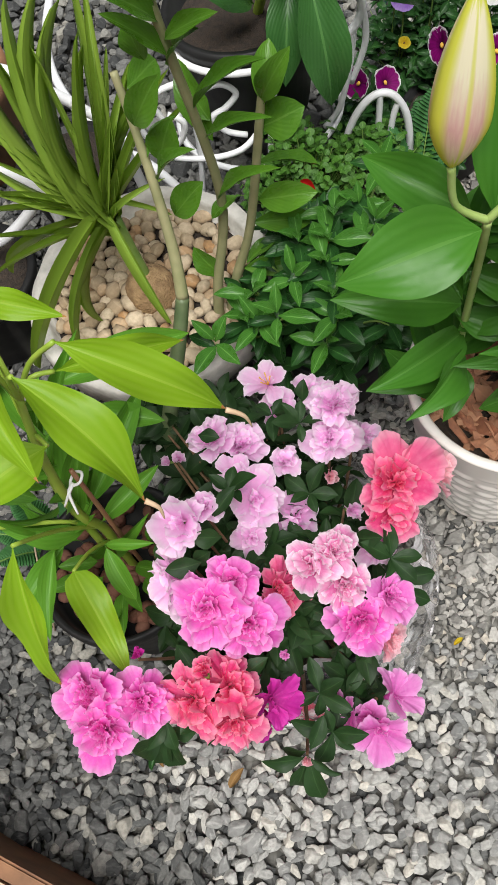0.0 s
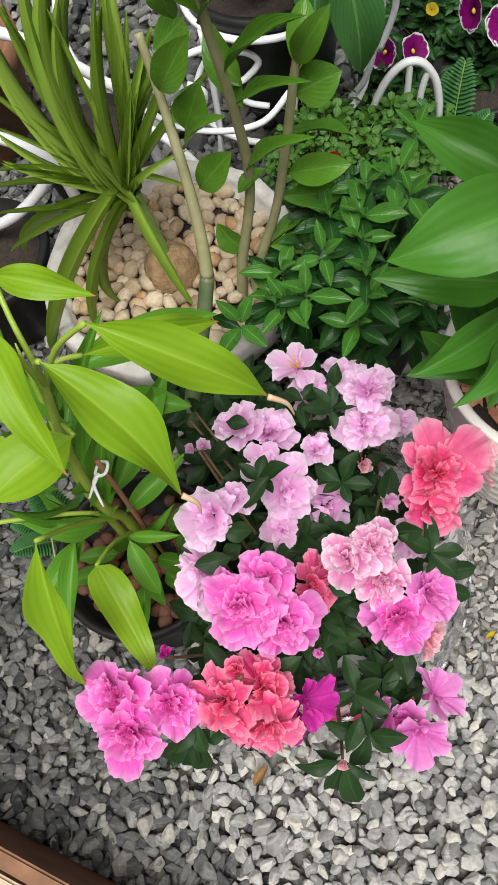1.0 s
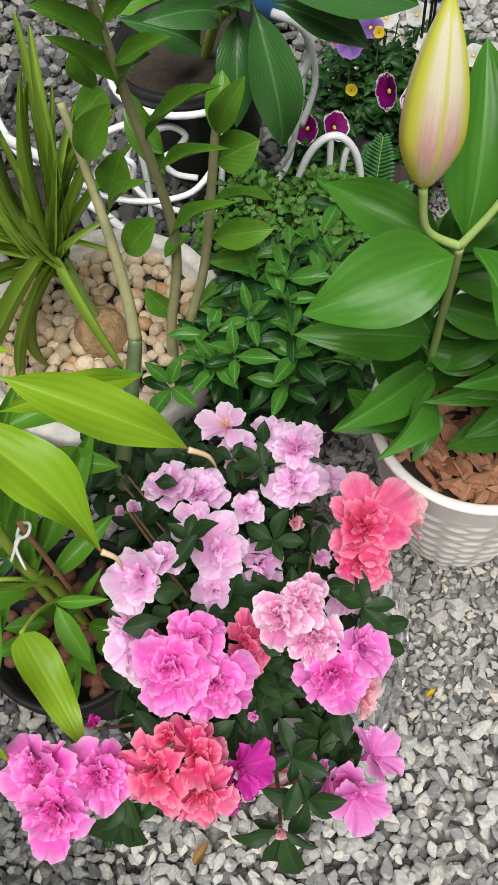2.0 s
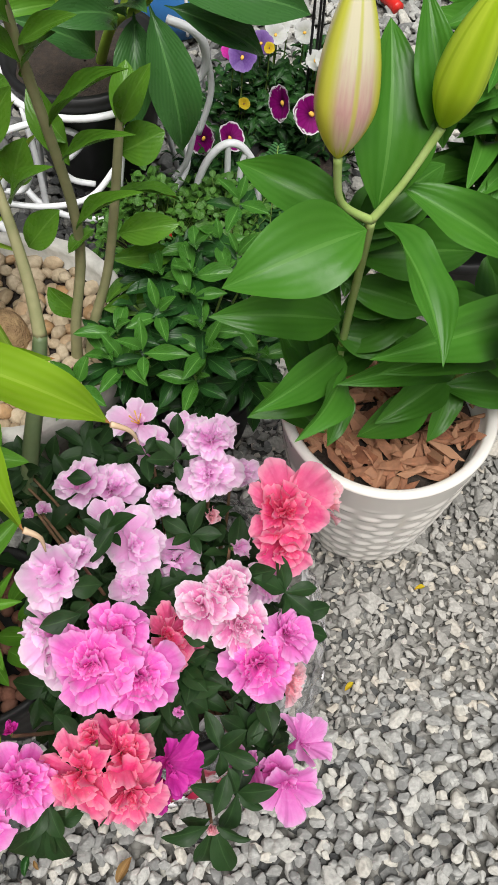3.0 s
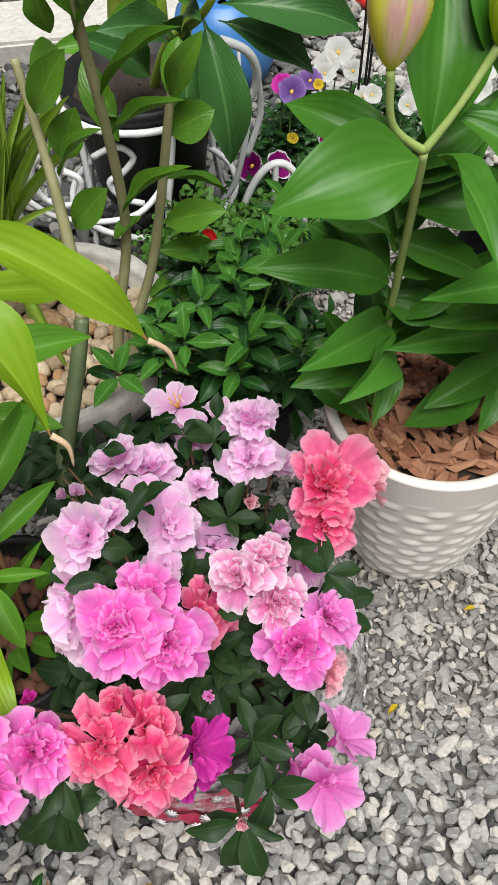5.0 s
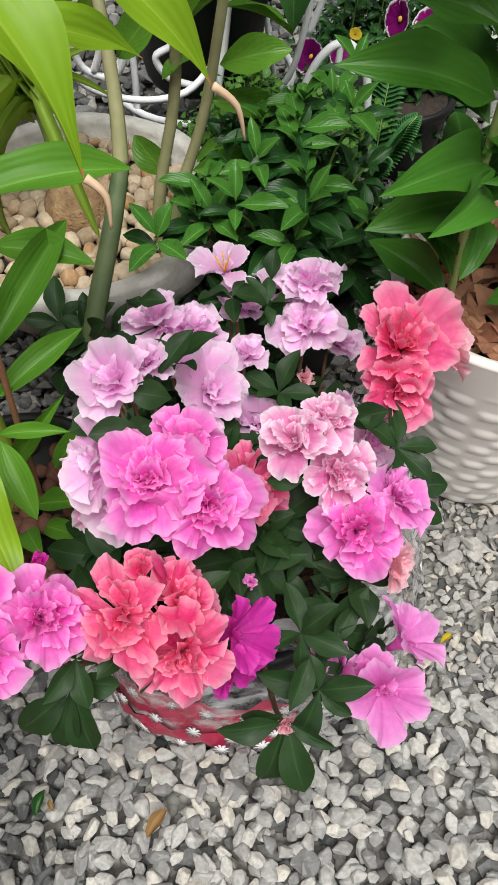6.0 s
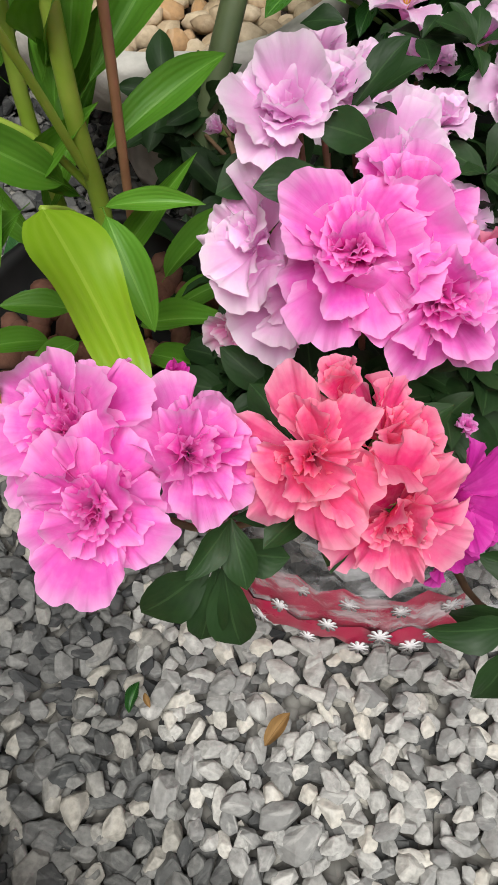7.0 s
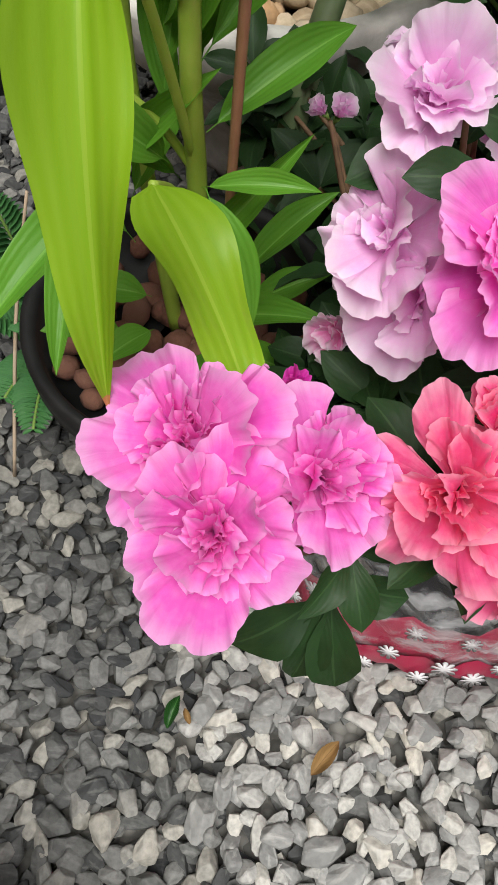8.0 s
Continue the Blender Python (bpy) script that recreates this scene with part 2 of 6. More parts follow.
STAKE = plain_material("brown_bamboo", (0.22, 0.10, 0.05), (0.33, 0.17, 0.09), 60.0, 0.5)
BARK = plain_material("pine_bark", (0.09, 0.028, 0.014), (0.30, 0.115, 0.055), 1.8, 0.75, 0.8, 0.0015, each=(0.46, 0.25, 0.14))
SOIL = plain_material("dark_soil", (0.012, 0.01, 0.008), (0.05, 0.035, 0.025), 120.0, 0.95, 0.9, 0.004)
CLAY_BALL = plain_material("expanded_clay", (0.11, 0.04, 0.022), (0.21, 0.09, 0.055), 3.0, 0.85, 0.6, 0.0006, each=(0.15, 0.07, 0.045))
CERAMIC = plain_material("glazed_off_white", (0.82, 0.775, 0.71), (0.86, 0.825, 0.77), 14.0, 0.24, 0.06, 0.0006, coat=0.3)
CONCRETE = plain_material("pale_concrete", (0.38, 0.37, 0.33), (0.60, 0.58, 0.53), 70.0, 0.85, 0.6, 0.0015)
BLACK_PLASTIC = plain_material("black_plastic", (0.008, 0.008, 0.008), (0.018, 0.018, 0.018), 30.0, 0.5, 0.1, spec=0.3)
GREY_PLASTIC = plain_material("slate_grey_plastic", (0.05, 0.065, 0.07), (0.08, 0.10, 0.105), 20.0, 0.45, 0.1)
BLUE_PLASTIC = plain_material("blue_plastic", (0.03, 0.15, 0.42), (0.06, 0.22, 0.52), 20.0, 0.35, 0.1)
RED_PLASTIC = plain_material("red_plastic", (0.55, 0.012, 0.01), (0.62, 0.03, 0.02), 30.0, 0.4, 0.1)
WHITE_IRON = plain_material("white_painted_iron", (0.72, 0.73, 0.74), (0.82, 0.83, 0.84), 60.0, 0.4, 0.2)
PLANK = plain_material("brown_wood", (0.12, 0.055, 0.025), (0.30, 0.15, 0.075), 30.0, 0.7, 0.5)
PALE_WOOD = plain_material("weathered_wood", (0.46, 0.34, 0.23), (0.62, 0.49, 0.35), 60.0, 0.8, 0.6)
BULB_SKIN = plain_material("tan_caudex_skin", (0.18, 0.10, 0.045), (0.42, 0.28, 0.14), 3.5, 0.8, 1.0, 0.004)
TIE = plain_material("white_tie", (0.75, 0.75, 0.75), (0.82, 0.82, 0.82), 50.0, 0.6)
PRINT_RED = plain_material("crimson_print", (0.48, 0.006, 0.06), (0.56, 0.02, 0.09), 30.0, 0.3, 0.1)
PRINT_WHITE = plain_material("white_print", (0.80, 0.78, 0.79), (0.84, 0.82, 0.83), 30.0, 0.35, 0.1)


def film_material():
    k = Nodes("clear_film")
    clear = k.n.new("ShaderNodeBsdfTransparent")
    clear.inputs[0].default_value = (0.96, 0.95, 0.95, 1)
    both = k.n.new("ShaderNodeMixShader")
    k.bump(k.noise(35.0, 4.0), 0.8, 0.01)
    k.done((0.93, 0.94, 0.96), 0.12, 0.8, 0.6)
    k.l.new(k.ramp(k.noise(28.0, 4.0, stretch=(1.0, 1.0, 2.5)), (0.44, (0.06,) * 3), (0.68, (0.66,) * 3)), both.inputs[0])
    k.l.new(clear.outputs[0], both.inputs[1])
    k.l.new(k.p.outputs[0], both.inputs[2])
    k.l.new(both.outputs[0], k.out.inputs["Surface"])
    return k.m


FILM = film_material()


def bud_material(name, low, high, seam, blush):
    """Lily bud: u runs from base to tip, v round it; three raised yellow-green ribs between blushed faces."""
    k = Nodes(name)
    u, v = k.uv()
    streaks = k.noise(6.0, 4.0, "UV", (0.8, 7.0, 1.0))
    tone = k.ramp(k.math("ADD", u, k.math("MULTIPLY", k.math("SUBTRACT", streaks, 0.5), 0.35)), (0.03, seam), (0.12, low), (0.30, blush), (0.62, high), (0.90, high), (1.0, seam))
    face = k.math("ABSOLUTE", k.math("COSINE", k.math("MULTIPLY", v, 3.14159 * 3)))
    tone = k.mix(k.ramp(face, (0.72, (0, 0, 0)), (0.97, (0.95, 0.95, 0.95))), tone, seam)
    groove = k.math("ABSOLUTE", k.math("SINE", k.math("MULTIPLY", v, 3.14159 * 3)))
    tone = k.mix(k.ramp(groove, (0.985, (0, 0, 0)), (1.0, (0.7, 0.7, 0.7))), tone, seam)
    k.bump(k.noise(40.0, 3.0, "UV", (0.3, 2.0, 1.0)), 0.2, 0.0008)
    return k.done(tone, 0.38, 0.3, 0.0, 0.40)


BUD_PALE = bud_material("pale_blushed_bud", (0.84, 0.68, 0.50), (0.88, 0.82, 0.62), (0.68, 0.70, 0.07), (0.72, 0.42, 0.40))
BUD_GREEN = bud_material("yellow_green_bud", (0.60, 0.78, 0.04), (0.66, 0.82, 0.07), (0.44, 0.62, 0.02), (0.62, 0.80, 0.05))
BUD_ROSY = bud_material("rosy_bud", (0.76, 0.52, 0.42), (0.84, 0.66, 0.52), (0.60, 0.60, 0.08), (0.70, 0.32, 0.38))


# ---- building blocks ----
def mesh_of(name, verts, faces, uvs=None, material=None, smooth=True):
    me = bpy.data.meshes.new(name)
    me.from_pydata([tuple(v) for v in verts], [], [tuple(f) for f in faces])
    if uvs is not None:
        layer = me.uv_layers.new(name="UVMap")
        index = np.empty(len(me.loops), dtype=np.int32)
        me.loops.foreach_get("vertex_index", index)
        layer.data.foreach_set("uv", np.asarray(uvs, dtype=np.float32)[index].ravel())
    me.polygons.foreach_set("use_smooth", [smooth] * len(me.polygons))
    if material:
        me.materials.append(material)
    me.update()
    return me


REPEATS = {"petunia_flower": "petunia flowers", "pansy_flower": "pansy flowers", "white_flower": "white flowers", "nursery_pot": "nursery pots", "plant_stand": "white iron plant stands", "hanging_cord": "hanging cords", "yellow_petal": "fallen yellow petals", "dry_leaf": "dry leaves on the gravel"}


def thing(name, label, category, at=(0, 0, 0), group="", kind=""):
    ob = new(name)
    ob.location = at
    ob.empty_display_size = 0.05
    return tagged(ob, label, category, group or REPEATS.get(name, ""), kind)


def under(ob, parent, label=""):
    """Makes ob, placed in world space, a part of parent."""
    ob.parent = parent
    ob.matrix_parent_inverse = WORLD_OF[parent].inverted()
    if label:
        ob["label"] = label
    WORLD_OF[ob] = ob.matrix_basis.copy()
    return ob


class Worlds(dict):
    def __missing__(self, ob):
        return ob.matrix_basis.copy()


WORLD_OF = Worlds()


def piece(name, me, m, parent, label=""):
    """One part, from shared mesh data, at the world pose m."""
    ob = new(name, me)
    ob.matrix_basis = m
    return under(ob, parent, label)


def part(name, bm, material, parent, label="", smooth=True):
    me = bpy.data.meshes.new(name)
    bm.to_mesh(me)
    bm.free()
    me.materials.append(material)
    me.polygons.foreach_set("use_smooth", [smooth] * len(me.polygons))
    return piece(name, me, Matrix.Identity(4), parent, label)


def grid(nu, nv, f):
    """Vertices, faces and uvs of a sheet; f(u, v) with both from 0 to 1."""
    verts, uvs, faces = [], [], []
    for i in range(nu + 1):
        for j in range(nv + 1):
            u, v = i / nu, j / nv
            verts.append(f(u, v))
            uvs.append((u, v))
    for i in range(nu):
        for j in range(nv):
            a = i * (nv + 1) + j
            faces.append((a, a + nv + 1, a + nv + 2, a + 1))
    return np.array(verts), faces, np.array(uvs)


def leaf_shape(widest=0.4, point=1.0, fold=0.25, arch=0.12, wave=0.0, droop=0.0, seed=0, nu=12, nv=4, stalk=0.0):
    """A leaf one long and one wide, from the origin along x, its face to +z."""
    r = random.Random(seed)
    p1, p2 = r.uniform(0, 6), r.uniform(0, 6)
    a = math.log(0.5) / math.log(widest)

    def f(u, v):
        s = max(0.0, (u - stalk) / (1 - stalk))
        w = math.sin(math.pi * s ** a) ** point * 0.5 if s > 0 else 0
        w = max(w, 0.012 if u < 0.99 else 0.0)
        t = 2 * v - 1
        z = fold * abs(t) * w + arch * 4 * u * (1 - u) - droop * u ** 3
        z += wave * math.sin(9 * u + p1 + (2.0 if t > 0 else 0)) * t * t * w * 2
        y = t * w + 0.03 * math.sin(4 * u + p2) * u
        return (u, y, z)

    return grid(nu, nv, f)


def pose_leaf(base, tip, width, face=(0, 0, 1), length=None):
    """Places a unit leaf from base to tip with its face turned towards face."""
    b, t, n = Vector(base), Vector(tip), Vector(face)
    x = t - b
    size = length or x.length
    x.normalize()
    y = n.cross(x)
    if y.length < 1e-4:
        y = Vector((0, 1, 0)).cross(x)
    y.normalize()
    z = x.cross(y)
    m = Matrix((x * size, y * width, z * size)).transposed().to_4x4()
    m.translation = b
    return m


def tube(name, points, radii, material, sides=8, smooth_steps=4, closed=False):
    """A round bar through points with a radius at each, as mesh data in world space."""
    pts = [Vector(p) for p in points]
    n = len(pts)
    path, rr = [], []
    spans = n if closed else n - 1
    for i in range(spans):
        p0 = pts[(i - 1) % n] if closed else pts[max(i - 1, 0)]
        p1, p2 = pts[i], pts[(i + 1) % n]
        p3 = pts[(i + 2) % n] if closed else pts[min(i + 2, n - 1)]
        for j in range(smooth_steps):
            s = j / smooth_steps
            path.append(0.5 * (2 * p1 + (p2 - p0) * s + (2 * p0 - 5 * p1 + 4 * p2 - p3) * s * s + (3 * p1 - p0 - 3 * p2 + p3) * s ** 3))
            rr.append(radii[i] + (radii[(i + 1) % n] - radii[i]) * s)
    if not closed:
        path.append(pts[-1])
        rr.append(radii[-1])
    verts, faces = [], []
    side = Vector((1, 0.13, 0.2))
    count = len(path)
    for i, p in enumerate(path):
        ahead = path[(i + 1) % count] if closed or i < count - 1 else p
        behind = path[i - 1] if closed or i else p
        d = (ahead - behind).normalized()
        a = (side - d * side.dot(d)).normalized()
        side = a
        b = d.cross(a)
        for k in range(sides):
            w = 2 * math.pi * k / sides
            verts.append(p + (a * math.cos(w) + b * math.sin(w)) * rr[i])
    rings = count if closed else count - 1
    for i in range(rings):
        for k in range(sides):
            q = (i + 1) % count
            faces.append((i * sides + k, i * sides + (k + 1) % sides, q * sides + (k + 1) % sides, q * sides + k))
    if not closed:
        faces.append(tuple(range(sides))[::-1])
        faces.append(tuple((count - 1) * sides + k for k in range(sides)))
    uvs = [((i // sides) / count, (i % sides) / sides) for i in range(len(verts))]
    return mesh_of(name, verts, faces, uvs, material)


def lathe(name, profile, material, sides=64, ripple=None):
    """Turns a profile of (radius, height) round z. ripple(angle, i, n) adds to the radius."""
    verts, faces = [], []
    n = len(profile)
    for i, (r, z) in enumerate(profile):
        for k in range(sides):
            w = 2 * math.pi * k / sides
            q = r + (ripple(w, i, n) if ripple else 0)
            verts.append((q * math.cos(w), q * math.sin(w), z))
    for i in range(n - 1):
        for k in range(sides):
            faces.append((i * sides + k, i * sides + (k + 1) % sides, (i + 1) * sides + (k + 1) % sides, (i + 1) * sides + k))
    faces.append(tuple(range(sides))[::-1])
    return mesh_of(name, verts, faces, None, material)


class Mass:
    """Many small shapes joined into one mesh."""

    def __init__(self):
        self.v, self.f, self.uv, self.n = [], [], [], 0

    def add(self, shape, m):
        verts, faces, uvs = shape
        mm = np.array(m)
        self.v.append(verts @ mm[:3, :3].T + mm[:3, 3])
        self.f.extend([tuple(i + self.n for i in f) for f in faces])
        self.uv.append(uvs if uvs is not None else np.zeros((len(verts), 2)))
        self.n += len(verts)

    def mesh(self, name, material, smooth=True):
        return mesh_of(name, np.concatenate(self.v), self.f, np.concatenate(self.uv), material, smooth)


def rock_shape(seed, flat=0.65, points=13, low=0.72, chipped=False):
    """A broken stone of radius about one: the hull of a few random points."""
    r = random.Random(seed)
    bm = bmesh.new()
    stretch = r.uniform(0.95, 1.5)
    for _ in range(points):
        v = Vector((r.gauss(0, 1), r.gauss(0, 1), r.gauss(0, 1))).normalized() * r.uniform(low, 1.06)
        bm.verts.new((v.x * stretch, v.y * 0.84, v.z * flat))
    bmesh.ops.convex_hull(bm, input=bm.verts)
    loose = [v for v in bm.verts if not v.link_faces]
    bmesh.ops.delete(bm, geom=loose, context="VERTS")
    if chipped:
        bmesh.ops.dissolve_limit(bm, angle_limit=radians(14), verts=bm.verts[:], edges=bm.edges[:])
        bmesh.ops.bevel(bm, geom=bm.edges[:], offset=0.10, segments=1, affect="EDGES", clamp_overlap=True)
    bm.verts.index_update()
    shape = (np.array([v.co[:] for v in bm.verts]), [tuple(v.index for v in f.verts) for f in bm.faces], None)
    bm.free()
    return shape


def round_shape(seed, squash=0.7, rough=0.12, rings=5, sides=8):
    """A worn pebble of radius about one."""
    r = random.Random(seed)
    ph = [r.uniform(0, 6) for _ in range(4)]
    verts, faces = [(0, 0, -squash)], []
    for i in range(1, rings):
        e = -math.pi / 2 + math.pi * i / rings
        for k in range(sides):
            w = 2 * math.pi * k / sides
            q = 1 + rough * math.sin(2 * w + ph[0]) + rough * math.sin(3 * e + w + ph[1])
            verts.append((q * math.cos(e) * math.cos(w), 0.82 * q * math.cos(e) * math.sin(w), squash * math.sin(e) * (1 + rough * math.sin(w + ph[2]))))
    verts.append((0, 0, squash))
    top = len(verts) - 1
    for k in range(sides):
        q = (k + 1) % sides
        faces.append((0, 1 + q, 1 + k))
        faces.append((top, top - sides + k, top - sides + q))
        for i in range(rings - 2):
            a = 1 + i * sides
            faces.append((a + k, a + q, a + sides + q, a + sides + k))
    return (np.array(verts), faces, None)


def turned(x, y, z, size, r, tilt=0.4):
    """A pose with a random turn, lying roughly flat."""
    return Matrix.Translation((x, y, z)) @ Euler((r.uniform(-tilt, tilt), r.uniform(-tilt, tilt), r.uniform(0, 6.28))).to_matrix().to_4x4() @ Matrix.Diagonal((size, size, size, 1))


# ---- ground ----
def build_ground():
    def sheet(u, v):
        # cells grow with the distance; the fine gravel lies a little higher
        x, y = 60 * (2 * u - 1) ** 5, 0.6 + 60 * (2 * v - 1) ** 5
        s = max(0.0, min(1.0, (x - 0.10) / 0.10))
        return (x, y, -0.020 + 0.011 * s * s * (3 - 2 * s))

    verts, faces, _ = grid(90, 90, sheet)
    ground = new("ground", mesh_of("ground", verts, faces, None, BED))
    tagged(ground, "grey crushed-stone gravel covering the whole yard", "gravel ground", kind="structure")
    return ground


GROUND = build_ground()
NEAR = []


def build_gravel():
    """The loose gravel: the stones nearest the walk are pieces, the rest one bed."""
    r = random.Random(5)
    shapes = [rock_shape(s, 0.50 + 0.03 * s, 17 + s % 5, 0.88, True) for s in range(10)]
    chips = [rock_shape(50 + s, 0.50 + 0.04 * s, 12, 0.85) for s in range(6)]
    rubble = [rock_shape(30 + s, 0.7, 10) for s in range(4)]
    bed, dark, fines = Mass(), Mass(), Mass()
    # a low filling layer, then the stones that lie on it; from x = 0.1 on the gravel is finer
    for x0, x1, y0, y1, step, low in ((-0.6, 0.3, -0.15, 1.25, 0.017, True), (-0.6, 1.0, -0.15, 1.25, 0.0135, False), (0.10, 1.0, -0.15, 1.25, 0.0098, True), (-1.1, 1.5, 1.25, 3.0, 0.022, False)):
        y = y0
        while y < y1:
            x = x0
            while x < x1:
                px, py = x + r.uniform(-0.5, 0.5) * step, y + r.uniform(-0.5, 0.5) * step
                fine = max(0.0, min(1.0, (px - 0.08 + r.uniform(-0.03, 0.03)) / 0.10)) * max(0.0, min(1.0, (py - 0.24 - 0.10 * px + r.uniform(-0.05, 0.05)) / 0.10))
                coarse = 1.0 - fine if step < 0.02 else 0.5
                x += step
                if step < 0.012:
                    if fine > 0.3:
                        fines.add(chips[r.randrange(6)], turned(px, py, r.uniform(-0.006, 0.000), step * (0.44 + 0.42 * r.random() ** 2), r, 0.40))
                    continue
                if fine > 0.55 and not low and step < 0.02:
                    if r.random() < 0.42:
                        fines.add(chips[r.randrange(6)], turned(px, py, r.uniform(-0.001, 0.002), step * (0.40 + 0.75 * r.random() ** 3), r, 0.35))
                    continue
                size = step * (0.50 + 0.26 * r.random() ** 1.6 + 0.20 * coarse * r.random())
                if r.random() < 0.10:
                    size *= 1.4
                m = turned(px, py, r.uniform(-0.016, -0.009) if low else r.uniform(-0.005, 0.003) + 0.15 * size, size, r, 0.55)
                shape = r.randrange(10)
                # painted shade: darker stones behind the bowl, at left, in near corner by deck
                edge_jitter = 0.16 * math.sin(9 * px + 4) * math.sin(7 * py) + r.uniform(-0.10, 0.10)
                in_shade = (py > 0.80 + edge_jitter and px < 0.30 + edge_jitter) or (-0.75 * (px + 0.19) - (py - 0.11) + 0.35 * edge_jitter > 0.0 and py < 0.30) or (px < -0.24 + 0.2 * edge_jitter and py < 0.85)
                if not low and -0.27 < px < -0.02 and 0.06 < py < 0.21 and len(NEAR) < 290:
                    NEAR.append((shape + (10 if in_shade else 0), m))
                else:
                    # the low layer takes the darker stone too, painting shade into the gaps
                    (dark if in_shade or low else bed).add(rubble[shape % 4] if low else shapes[shape], m)
            y += step
    piece("damp_gravel", dark.mesh("damp_gravel", GRAVEL_SHADED, False), Matrix.Identity(4), GROUND)["kind"] = "stuff"
    piece("fine_gravel", fines.mesh("fine_gravel", GRAVEL_FINE, False), Matrix.Identity(4), GROUND)["kind"] = "stuff"
    piece("gravel_bed", bed.mesh("gravel_bed", GRAVEL_FAR, False), Matrix.Identity(4), GROUND)["kind"] = "stuff"
    return [mesh_of("stone", s[0], s[1], None, m, False) for m in (GRAVEL, STONE_SHADED) for s in shapes]


STONES = build_gravel()


# ---- flowers ----
def petal_shape(seed, wide=0.46, cup=0.15, curl=0.35, ruffle=0.07, crease=0.05, claw=0.10):
    """A petal one long, fanning out from its claw at the origin along x to a lobed, frilled rim."""
    r = random.Random(seed)
    ph = [r.uniform(0, 6.28) for _ in range(9)]
    notch, lean, twist = r.uniform(0.0, 0.07), r.uniform(-0.10, 0.10), r.uniform(-0.3, 0.3)
    waves = r.uniform(3.2, 4.6)

    def f(u, v):
        s = 1 - (1 - u) ** 1.2
        t = 2 * v - 1
        a = 2.1 * t
        # the rim, lobed and finely frilled
        lobe = 1 + 0.050 * math.sin(waves * a + ph[0]) + 0.024 * math.sin(2.3 * waves * a + ph[1]) + 0.010 * math.sin(5.1 * waves * a + ph[2])
        rx = 0.60 + 0.40 * math.cos(a) * lobe - notch * math.exp(-(t / 0.12) ** 2)
        ry = wide * math.sin(a) * lobe
        x = s * rx
        y = s ** 1.15 * ry + claw * 0.5 * t * (1 - s) * s ** 0.3 + lean * x * x
        e = y / wide
        # the blade rises, then falls back towards the rim, with a shallow groove along the middle
        z = 0.26 * x - curl * x ** 3 + cup * e * e * x * (1.2 - 0.6 * x) + twist * e * x * x * 0.3
        z -= crease * math.exp(-(t / 0.22) ** 2) * s * (1.1 - s)
        # broad folds over the blade, ruffles that grow towards the rim
        z += 0.30 * ruffle * s * s * math.sin(1.6 * a + 4.0 * s + ph[3])
        z += 0.85 * ruffle * s ** 3.6 * (0.75 * math.sin(0.8 * waves * a + 1.5 * s + ph[4]) + 0.45 * math.sin(1.7 * waves * a + 2.5 * s + ph[5]))
        z += 0.20 * ruffle * s ** 9 * math.sin(4.1 * waves * a + ph[6])
        return (x, y, z)

    return grid(11, 44, f)


SPREAD_SHAPES = [petal_shape(s, 0.37 + 0.03 * (s % 4), -0.06 + 0.07 * (s % 4), 0.06 + 0.08 * (s % 5), 0.095 + 0.020 * (s % 4), 0.07) for s in range(20)]
TUFT_SHAPES = [petal_shape(60 + s, 0.36 + 0.05 * (s % 3), 0.10 + 0.14 * (s % 3), -0.10 + 0.14 * (s % 4), 0.130 + 0.025 * (s % 3), 0.05, 0.14) for s in range(16)]
FLAT_SHAPES = [petal_shape(40 + s, 0.33 + 0.03 * (s % 2), 0.10, 0.26, 0.080, 0.09) for s in range(5)]
ROUND_SHAPES = [petal_shape(80 + s, 0.52, 0.08, 0.12, 0.04) for s in range(3)]
WRAP_SHAPES = [petal_shape(120 + s, 0.42 + 0.03 * (s % 3), 0.14 + 0.10 * (s % 3), 0.04 + 0.10 * (s % 4), 0.085 + 0.018 * (s % 3), 0.04) for s in range(12)]
SHAPES = {"round": ROUND_SHAPES, "spread": SPREAD_SHAPES, "tuft": TUFT_SHAPES, "wrap": WRAP_SHAPES, "single": FLAT_SHAPES}
PETALS = {}


def petal_mesh(kind, material, i):
    key = (kind, material.name, i)
    if key not in PETALS:
        PETALS[key] = mesh_of("petal", *SHAPES[kind][i], material)
    return PETALS[key]


def facing(at, normal, spin=0.0):
    z = Vector(normal).normalized()
    x = Vector((0.31, 0.95, 0.1))
    x = (x - z * x.dot(z)).normalized()
    y = z.cross(x)
    m = Matrix((x, y, z)).transposed().to_4x4() @ Matrix.Rotation(spin, 4, "Z")
    m.translation = at
    return m


# whorls: how many petals, how far they stand up, how long they are, which shape
WHORLS = {
    "open": ((6, 6, 1.05, "spread"), (6, 22, 0.96, "spread"), (6, 40, 0.80, "tuft"), (6, 56, 0.64, "tuft"), (5, 74, 0.48, "tuft")),
    "cup": ((5, 20, 1.0, "wrap"), (5, 46, 1.02, "wrap"), (4, 62, 0.90, "wrap"), (4, 72, 0.70, "tuft"), (3, 80, 0.52, "tuft")),
    "half": ((5, 12, 1.06, "wrap"), (5, 34, 0.90, "wrap"), (4, 54, 0.68, "tuft"), (3, 72, 0.48, "tuft")),
    "star": ((6, 6, 1.14, "spread"), (4, 26, 0.86, "tuft"), (6, 46, 0.70, "tuft"), (6, 66, 0.56, "tuft")),
    "single": ((5, 26, 1.08, "single"), (1, 55, 0.5, "tuft")),
    "bud": ((4, 70, 1.0, "wrap"), (3, 82, 0.9, "tuft")),
}


